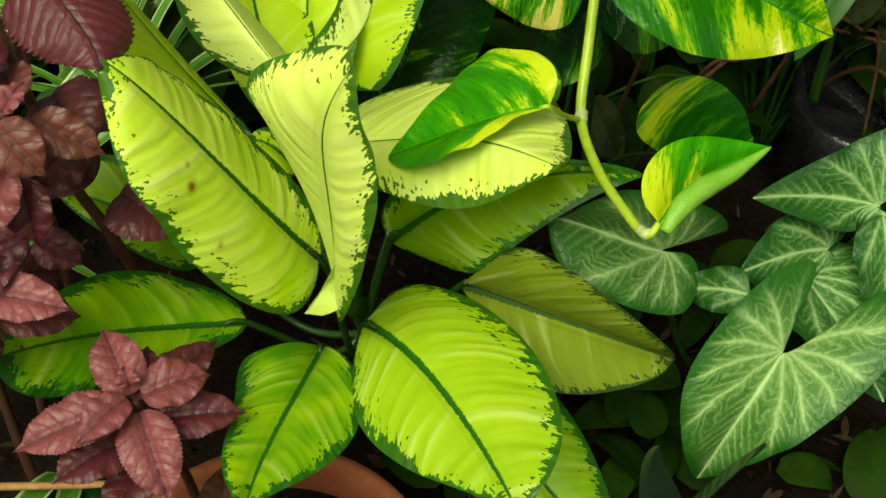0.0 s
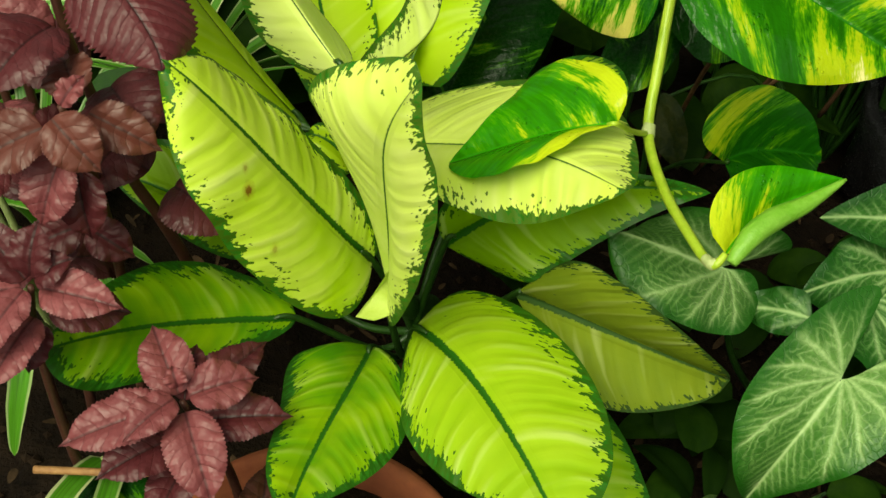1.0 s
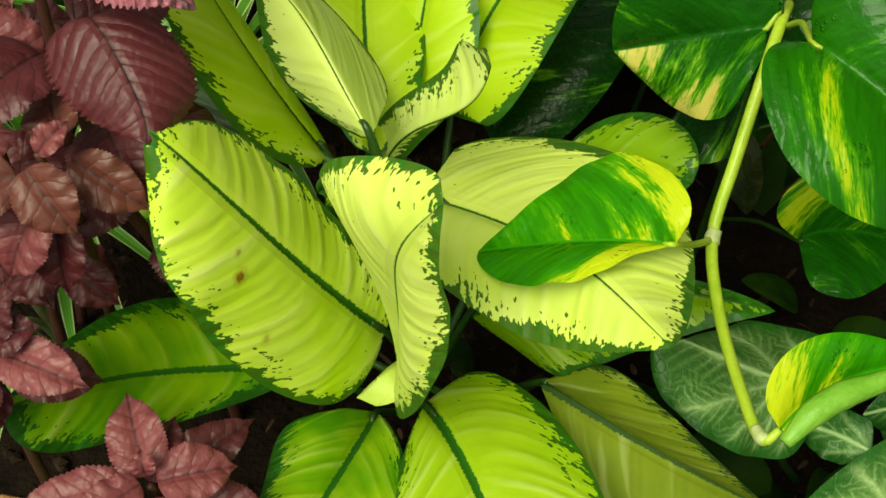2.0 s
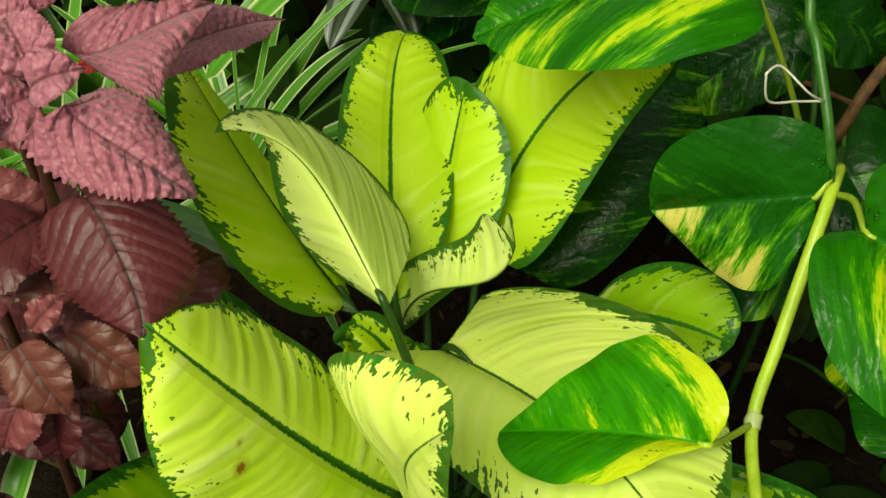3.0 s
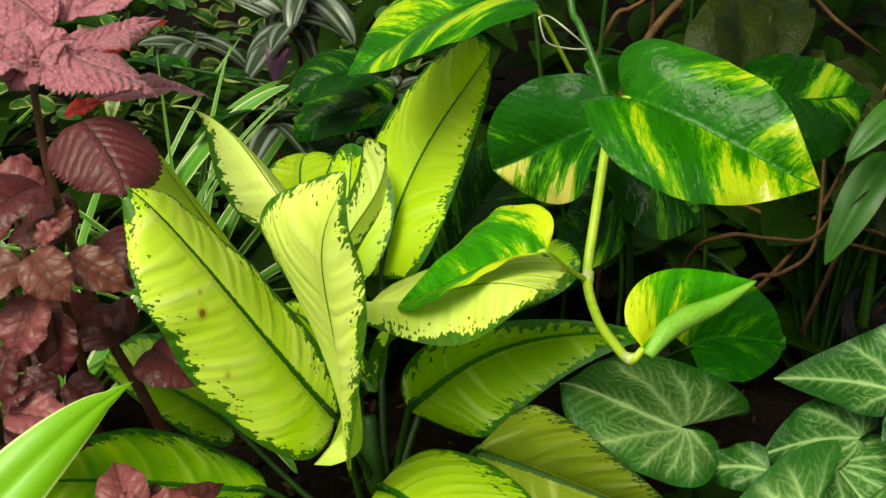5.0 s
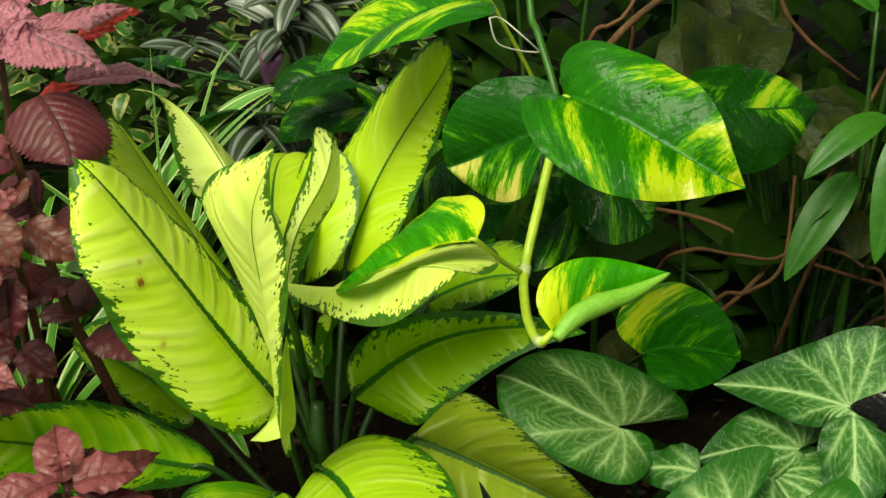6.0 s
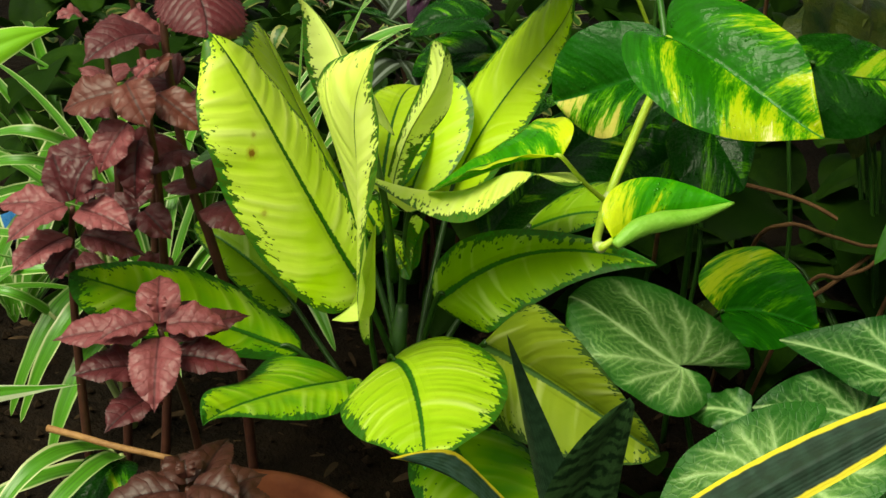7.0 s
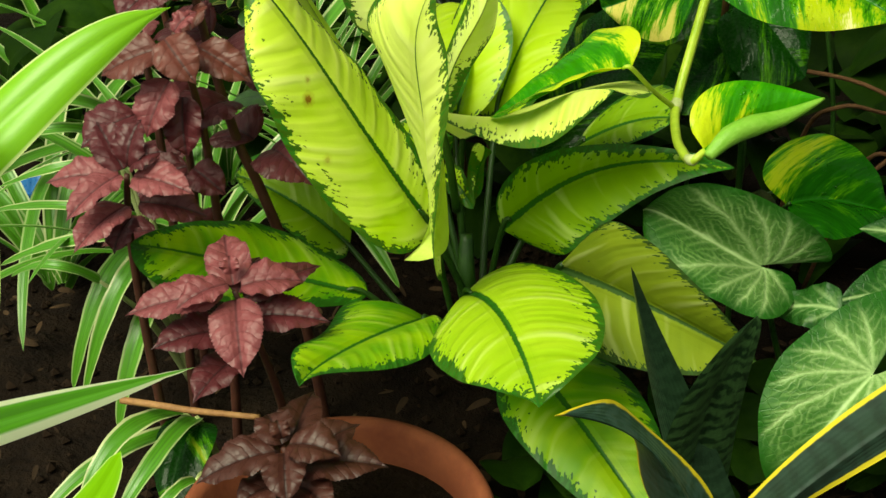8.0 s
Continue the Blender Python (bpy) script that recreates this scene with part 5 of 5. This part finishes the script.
for i, (b, t, w, m) in enumerate((((-0.199, 1.044, 0.390), (-0.246, 1.030, 0.332), 0.017, m_zebra), ((-0.196, 1.046, 0.391), (-0.135, 1.020, 0.396), 0.013, m_zebra), ((-0.203, 1.048, 0.392), (-0.262, 1.060, 0.412), 0.012, m_zebra),
                                  ((-0.192, 1.044, 0.388), (-0.165, 0.998, 0.362), 0.012, m_zebra), ((-0.180, 1.060, 0.402), (-0.118, 1.050, 0.420), 0.013, m_zebra), ((-0.184, 1.058, 0.398), (-0.176, 1.020, 0.366), 0.010, m_purple),
                                  ((-0.205, 1.040, 0.372), (-0.212, 1.020, 0.338), 0.013, m_purple), ((-0.182, 1.062, 0.404), (-0.235, 1.085, 0.425), 0.012, m_zebra))):
    red = V(t) - V(b)
    sd = np.cross(red, V((0, -0.6, 0.8)))
    sd = sd / np.linalg.norm(sd) * w
    leaf(inch, m, b, V(b) + red * 0.33 + V((0, 0, 0.008)), V(b) + red * 0.67 + V((0, 0, 0.008)), t, -sd + V((0, 0, 0.003)), sd + V((0, 0, 0.003)), 0.5, 0.8, 0.0, ns=20, nu=6, seed=380 + i, label="" if m is m_zebra else "purple leaf underside")

rearvine = thing("pothos_vine", (-0.12, 1.05, 0.0), "pothos vine with dark speckled heart leaves in the shade", "plant")
tube(rearvine, m_shaded_petiole, "stem", ((-0.12, 1.06, -0.01), (-0.11, 1.04, 0.20), (-0.10, 0.98, 0.33), (-0.12, 0.93, 0.38)), (0.004, 0.004, 0.0035, 0.002))
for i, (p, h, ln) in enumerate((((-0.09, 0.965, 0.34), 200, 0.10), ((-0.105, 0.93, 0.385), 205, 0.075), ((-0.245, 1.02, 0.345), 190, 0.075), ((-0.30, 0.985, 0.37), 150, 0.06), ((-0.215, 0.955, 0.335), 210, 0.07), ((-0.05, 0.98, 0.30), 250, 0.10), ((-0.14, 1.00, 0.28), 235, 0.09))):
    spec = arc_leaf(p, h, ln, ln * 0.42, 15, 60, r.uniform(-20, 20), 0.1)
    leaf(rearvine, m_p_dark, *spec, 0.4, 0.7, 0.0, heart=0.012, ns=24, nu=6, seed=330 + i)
    tube(rearvine, m_shaded_petiole, "petiole", ((-0.11, 1.03, 0.22), (V(p) + V((-0.11, 1.03, 0.25))) / 2 + V((0, 0, 0.02)), p), (0.002, 0.002, 0.0015))
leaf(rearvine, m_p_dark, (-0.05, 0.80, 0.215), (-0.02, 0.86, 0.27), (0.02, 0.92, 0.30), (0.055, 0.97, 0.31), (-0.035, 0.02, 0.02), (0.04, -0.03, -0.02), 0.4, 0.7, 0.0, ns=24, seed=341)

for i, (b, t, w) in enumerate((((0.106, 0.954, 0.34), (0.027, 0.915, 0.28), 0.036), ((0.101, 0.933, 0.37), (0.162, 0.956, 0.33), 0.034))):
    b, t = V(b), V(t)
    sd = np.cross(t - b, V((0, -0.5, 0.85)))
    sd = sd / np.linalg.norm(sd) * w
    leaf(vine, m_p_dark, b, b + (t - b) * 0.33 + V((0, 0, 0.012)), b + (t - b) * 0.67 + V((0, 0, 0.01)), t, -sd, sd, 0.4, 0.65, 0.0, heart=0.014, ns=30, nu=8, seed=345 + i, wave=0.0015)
    tube(vine, m_shaded_petiole, "petiole", ((0.128, 0.85, 0.25), (b + V((0.128, 0.86, 0.27))) / 2 + V((0, 0, 0.02)), b), (0.002, 0.002, 0.0015))

broad = thing("lance_leafed_plant", (0.36, 0.95, 0.0), "shade plant with smooth lance shaped green leaves", "plant")
for i, (b, t, w) in enumerate((((0.358, 0.872, 0.385), (0.293, 0.826, 0.345), 0.014), ((0.372, 0.850, 0.385), (0.352, 0.800, 0.285), 0.016), ((0.340, 0.880, 0.330), (0.287, 0.825, 0.252), 0.017), ((0.40, 0.93, 0.42), (0.46, 0.86, 0.40), 0.018), ((0.36, 0.98, 0.44), (0.30, 1.02, 0.47), 0.016), ((0.38, 0.97, 0.46), (0.42, 1.05, 0.50), 0.018))):
    b, t = V(b), V(t)
    n = V((0.0, -0.4, 0.9))
    sd = np.cross(n, t - b)
    sd = sd / np.linalg.norm(sd) * w
    leaf(broad, m_bush, b, b + (t - b) * 0.33 + n * 0.012, b + (t - b) * 0.67 + n * 0.012, t, sd + n * w * 0.2, -sd + n * w * 0.2, 0.6, 0.8, 0.0, ns=22, nu=5, seed=350 + i)
    tube(broad, m_shaded_petiole, "petiole", ((0.36, 0.96, -0.01), (0.36, 0.95, 0.2), b), (0.004, 0.003, 0.0018))
rd = random.Random(77)
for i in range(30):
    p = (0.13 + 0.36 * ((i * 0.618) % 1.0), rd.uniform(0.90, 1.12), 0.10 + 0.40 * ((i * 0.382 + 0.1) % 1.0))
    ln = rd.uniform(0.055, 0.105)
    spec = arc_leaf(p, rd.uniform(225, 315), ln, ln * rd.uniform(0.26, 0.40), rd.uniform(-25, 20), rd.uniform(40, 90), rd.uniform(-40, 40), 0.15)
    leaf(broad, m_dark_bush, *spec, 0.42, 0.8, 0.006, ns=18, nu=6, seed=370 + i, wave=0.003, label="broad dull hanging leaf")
    tube(broad, m_shaded_petiole, "petiole", ((0.33, 1.0, -0.01), (V(p) + V((0.33, 1.02, 0.12))) / 2, p), (0.003, 0.002, 0.0013), 6, 4)

for i, pts in enumerate((((0.12, 1.04, 0.22), (0.22, 0.98, 0.235), (0.30, 0.96, 0.21), (0.42, 0.93, 0.19)), ((0.20, 0.92, 0.12), (0.27, 0.93, 0.19), (0.33, 1.0, 0.25), (0.40, 1.05, 0.40)), ((0.16, 1.05, 0.55), (0.13, 0.98, 0.50), (0.15, 1.02, 0.40), (0.10, 1.05, 0.20)),
                         ((0.36, 1.02, 0.05), (0.40, 0.94, 0.16), (0.44, 0.86, 0.13), (0.47, 0.80, 0.0)),
                         ((0.16, 0.98, 0.0), (0.180, 0.90, 0.205), (0.209, 0.865, 0.257), (0.250, 0.880, 0.247), (0.293, 0.901, 0.238), (0.33, 0.96, 0.26)), ((0.20, 0.97, 0.0), (0.236, 0.91, 0.177), (0.266, 0.90, 0.20), (0.295, 0.91, 0.225), (0.301, 0.94, 0.30)),
                         ((0.30, 0.95, 0.10), (0.320, 0.90, 0.236), (0.338, 0.89, 0.250), (0.359, 0.89, 0.238), (0.386, 0.90, 0.206), (0.41, 0.92, 0.0)), ((0.25, 1.02, 0.56), (0.278, 1.0, 0.449), (0.301, 1.0, 0.413), (0.328, 1.0, 0.390), (0.36, 1.03, 0.36)),
                         ((0.08, 1.02, 0.30), (0.111, 1.0, 0.403), (0.129, 1.0, 0.417), (0.146, 1.0, 0.433), (0.18, 1.02, 0.50)))):
    rt = thing("dry_vine", pts[0], "thin brown dry vine twisting through the shade", "vine", "dry vines")
    tube(rt, m_bark, "stem", pts, [0.0024 - 0.0002 * j for j in range(len(pts))], 7)
tube(vine, m_green_stem, "stem", ((0.106, 0.728, 0.420), (0.098, 0.738, 0.450), (0.083, 0.770, 0.479), (0.076, 0.790, 0.490), (0.066, 0.84, 0.56), (0.06, 0.90, 0.80)), 0.0028, 10, label="green climbing vine stem")
shoot = thing("dry_vine", (0.105, 0.79, 0.39), "thick brown old vine shoot with tan scars", "vine", "dry vines")
tube(shoot, m_shoot, "stem", ((0.10, 0.84, 0.20), (0.108, 0.80, 0.36), (0.113, 0.785, 0.411), (0.124, 0.80, 0.442), (0.150, 0.83, 0.470), (0.20, 0.87, 0.50)), (0.002, 0.003, 0.0036, 0.0034, 0.003, 0.0025), 9)
for i, (x, y) in enumerate(((0.115, 0.98), (0.20, 1.02), (0.30, 1.08), (0.06, 1.03))):
    hv = thing("hanging_vine", (x, y, 0.0), "slim green vine stem hanging behind the leaves", "vine", "hanging vines")
    tube(hv, m_shaded_petiole, "stem", ((x, y, -0.01), (x + 0.012, y, 0.16), (x - 0.014, y + 0.01, 0.34), (x + 0.006 - 0.01 * i, y + 0.02, 0.6), (x + 0.012, y + 0.04, 1.0)), (0.0026, 0.0025, 0.0023, 0.002, 0.0018), 7)
tube(vine, m_root, "aerial_root", ((0.055, 0.712, 0.506), (0.062, 0.722, 0.503), (0.078, 0.722, 0.490), (0.0885, 0.735, 0.475)), 0.0006, 6, 8, label="thin white aerial root")
tube(vine, m_root, "aerial_root", ((0.055, 0.712, 0.506), (0.060, 0.714, 0.488), (0.075, 0.728, 0.478), (0.0885, 0.735, 0.475)), 0.0006, 6, 8, label="thin white aerial root")
seedling = thing("pothos_seedling", (-0.268, 0.53, 0.0), "single dark glossy pothos leaf over the soil", "plant")
leaf(seedling, m_p_dark, (-0.268, 0.515, 0.095), (-0.268, 0.50, 0.10), (-0.268, 0.475, 0.085), (-0.262, 0.448, 0.065), (0.026, -0.004, 0.0), (-0.026, 0.004, 0.0), 0.35, 0.7, 0.012, seed=360)
tube(seedling, m_shaded_petiole, "petiole", ((-0.268, 0.53, -0.005), (-0.267, 0.53, 0.06), (-0.268, 0.515, 0.095)), (0.002, 0.002, 0.0015))


# ---- loose things ----
stick = thing("stick", (-0.25, 0.495, 0.11), "thin dry brown stick lying across the stems", "stick")
tube(stick, m_wood, "twig", ((-0.318, 0.498, 0.126), (-0.285, 0.499, 0.1255), (-0.256, 0.501, 0.1235), (-0.202, 0.503, 0.125)), (0.0030, 0.0028, 0.0027, 0.0022), 9)
bag = thing("plant_bag", (0.42, 0.93, 0.0), "crumpled black plastic plant bag on the soil", "bag")
prof_bag = [(0.001, 0.0), (0.07, 0.0), (0.085, 0.03), (0.08, 0.08), (0.09, 0.13), (0.082, 0.135), (0.07, 0.11), (0.001, 0.10)]
verts, faces = [], []
for rr, z in prof_bag:
    for j in range(40):
        a = 2 * math.pi * j / 40
        w = rr * (1 + 0.16 * noise.noise((math.cos(a) * 2.5, math.sin(a) * 2.5, z * 22)))
        verts.append((0.42 + w * math.cos(a), 0.93 + w * math.sin(a), z + 0.012 * noise.noise((a * 1.5, z * 9, 4)) * (z > 0.05)))
for i in range(len(prof_bag) - 1):
    for j in range(40):
        faces.append((i * 40 + j, i * 40 + (j + 1) % 40, (i + 1) * 40 + (j + 1) % 40, (i + 1) * 40 + j))
link_mesh("sheet", verts, faces, m_bag, bag)
scrap = thing("plastic_scrap", (-0.66, 0.88, 0.02), "scrap of blue plastic lying under the leaves", "scrap")
verts = [(-0.70 + 0.008 * i + 0.01 * noise.noise((i * 0.6, j * 0.6, 1)), 0.86 + 0.008 * j, 0.06 + 0.03 * noise.noise((i * 0.3, j * 0.3, 7))) for i in range(11) for j in range(9)]
link_mesh("sheet", verts, [(i * 9 + j, (i + 1) * 9 + j, (i + 1) * 9 + j + 1, i * 9 + j + 1) for i in range(10) for j in range(8)], m_blue, scrap)


# ---- uncounted greenery and litter ----
def heap(name, label, mat, blades, category):
    """Many small blades as one mesh."""
    verts, faces, A, n = [], [], {}, 0
    for v, f, a in blades:
        verts.append(v)
        faces += [tuple(i + n for i in q) for q in f]
        n += len(v)
        for k in a:
            A.setdefault(k, []).extend(a[k])
    return tagged(link_mesh(name, np.concatenate(verts), faces, mat, None, "", A), label, category, kind="stuff")


def scatter(count, seed, where, size, wide, rise, droop, a=0.45, e=0.7, lobe=0.0, ns=7, nu=2, face=None):
    r = random.Random(seed)
    out = []
    for i in range(count):
        p = where(r)
        h = r.uniform(0, 360) if face is None else r.gauss(*face)
        ln = r.uniform(*size)
        out.append(blade(*arc_leaf(p, h, ln, ln * r.uniform(*wide), r.uniform(*rise), r.uniform(*droop), r.uniform(-35, 35), 0.12), a, e, lobe * ln, ns=ns, nu=nu, bow=0.08, seed=i))
    return out


def behind(r):
    y = r.uniform(1.0, 2.0)
    x = r.uniform(-0.75 - 0.5 * (y - 1), 0.75 + 0.5 * (y - 1))
    return (x, y, r.uniform(0.02, 0.20 + 0.45 * (y - 1.0)))


def right_side(r):
    x = r.uniform(0.40, 0.9)
    y = r.uniform(0.72, 1.2)
    return (x, y, r.uniform(0.02, 0.10 + 0.3 * max(0, y - 0.8)))


# Tall leaf screen added at the back to keep skylight off the bed.
def hedge(r):
    return (r.uniform(-2.4, 2.4), r.uniform(2.0, 2.5), 2.4 * r.random())


# Unseen leaves added at the sides and behind the camera to cut skylight.
def ring(r):
    side = r.randrange(3)
    d, q, z = r.uniform(0, 0.5), r.uniform(-1, 1), 2.2 * r.random()
    return ((-1.7 - d, 0.4 + 2 * q, z), (1.7 + d, 0.4 + 2 * q, z), (2 * q, -1.8 - d, z * 0.7))[side]


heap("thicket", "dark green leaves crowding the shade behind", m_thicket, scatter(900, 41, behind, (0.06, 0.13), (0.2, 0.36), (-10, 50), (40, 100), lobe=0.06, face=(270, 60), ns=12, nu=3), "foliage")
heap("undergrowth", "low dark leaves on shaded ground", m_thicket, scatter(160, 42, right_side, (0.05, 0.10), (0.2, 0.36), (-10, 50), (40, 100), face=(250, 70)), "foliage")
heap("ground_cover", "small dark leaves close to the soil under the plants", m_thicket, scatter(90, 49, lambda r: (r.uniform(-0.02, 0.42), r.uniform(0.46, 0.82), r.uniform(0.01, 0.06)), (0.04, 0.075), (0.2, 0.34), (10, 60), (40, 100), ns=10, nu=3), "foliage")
heap("hedge", "tall leaves added behind the bed to block skylight", m_thicket, scatter(1500, 43, hedge, (0.10, 0.2), (0.22, 0.36), (-10, 50), (40, 100), face=(270, 60)), "hedge")
heap("hedge", "unseen leaves added round the bed to block skylight", m_thicket, scatter(1100, 47, ring, (0.16, 0.3), (0.25, 0.4), (-10, 50), (40, 100), ns=5, nu=1), "hedge")


# Unseen leaves above camera height, added to shade the back and right.
def overhead(r):
    y = r.uniform(0.85, 1.9)
    return (r.uniform(0.10, 1.3), y, 1.0 + 0.35 * r.random()) if r.random() < 0.7 else (r.uniform(0.45, 1.3), r.uniform(0.4, 0.9), 1.0 + 0.3 * r.random())


heap("overhanging_branches", "unseen leaves added overhead to shade the back and right", m_thicket, scatter(1000, 48, overhead, (0.12, 0.2), (0.25, 0.36), (-10, 40), (30, 80), ns=5, nu=1), "foliage")
heap("shrub_leaves", "small yellow-edged leaves of a low shrub", m_gold_shrub, scatter(900, 44, lambda r: (r.uniform(-0.80, -0.06), r.uniform(1.15, 1.5), r.uniform(0.10, 0.42)), (0.018, 0.042), (0.20, 0.32), (-10, 60), (20, 80), ns=8, nu=3), "foliage")
heap("litter", "dead brown leaves and bits on the soil", m_litter, scatter(700, 45, lambda r: (r.uniform(-0.75, 0.55), r.uniform(0.25, 1.0), 0.012 + r.uniform(0, 0.012)), (0.006, 0.026), (0.06, 0.22), (-12, 18), (-20, 40)), "litter")
r = random.Random(46)
verts, faces = [], []
for i in range(1500):
    c = V((r.uniform(-0.8, 0.6), r.uniform(0.25, 1.0), 0.004))
    s = r.uniform(0.002, 0.007)
    k = len(verts)
    for d in ((1, 0, 0), (-1, 0, 0), (0, 1, 0), (0, -1, 0), (0, 0, 1), (0, 0, -1)):
        verts.append(c + V(d) * s * r.uniform(0.6, 1.3) + V((0, 0, 0.018 * noise.noise((c[0] * 7, c[1] * 7, 0)))))
    faces += [(k, k + 2, k + 4), (k + 2, k + 1, k + 4), (k + 1, k + 3, k + 4), (k + 3, k, k + 4), (k + 2, k, k + 5), (k + 1, k + 2, k + 5), (k + 3, k + 1, k + 5), (k, k + 3, k + 5)]
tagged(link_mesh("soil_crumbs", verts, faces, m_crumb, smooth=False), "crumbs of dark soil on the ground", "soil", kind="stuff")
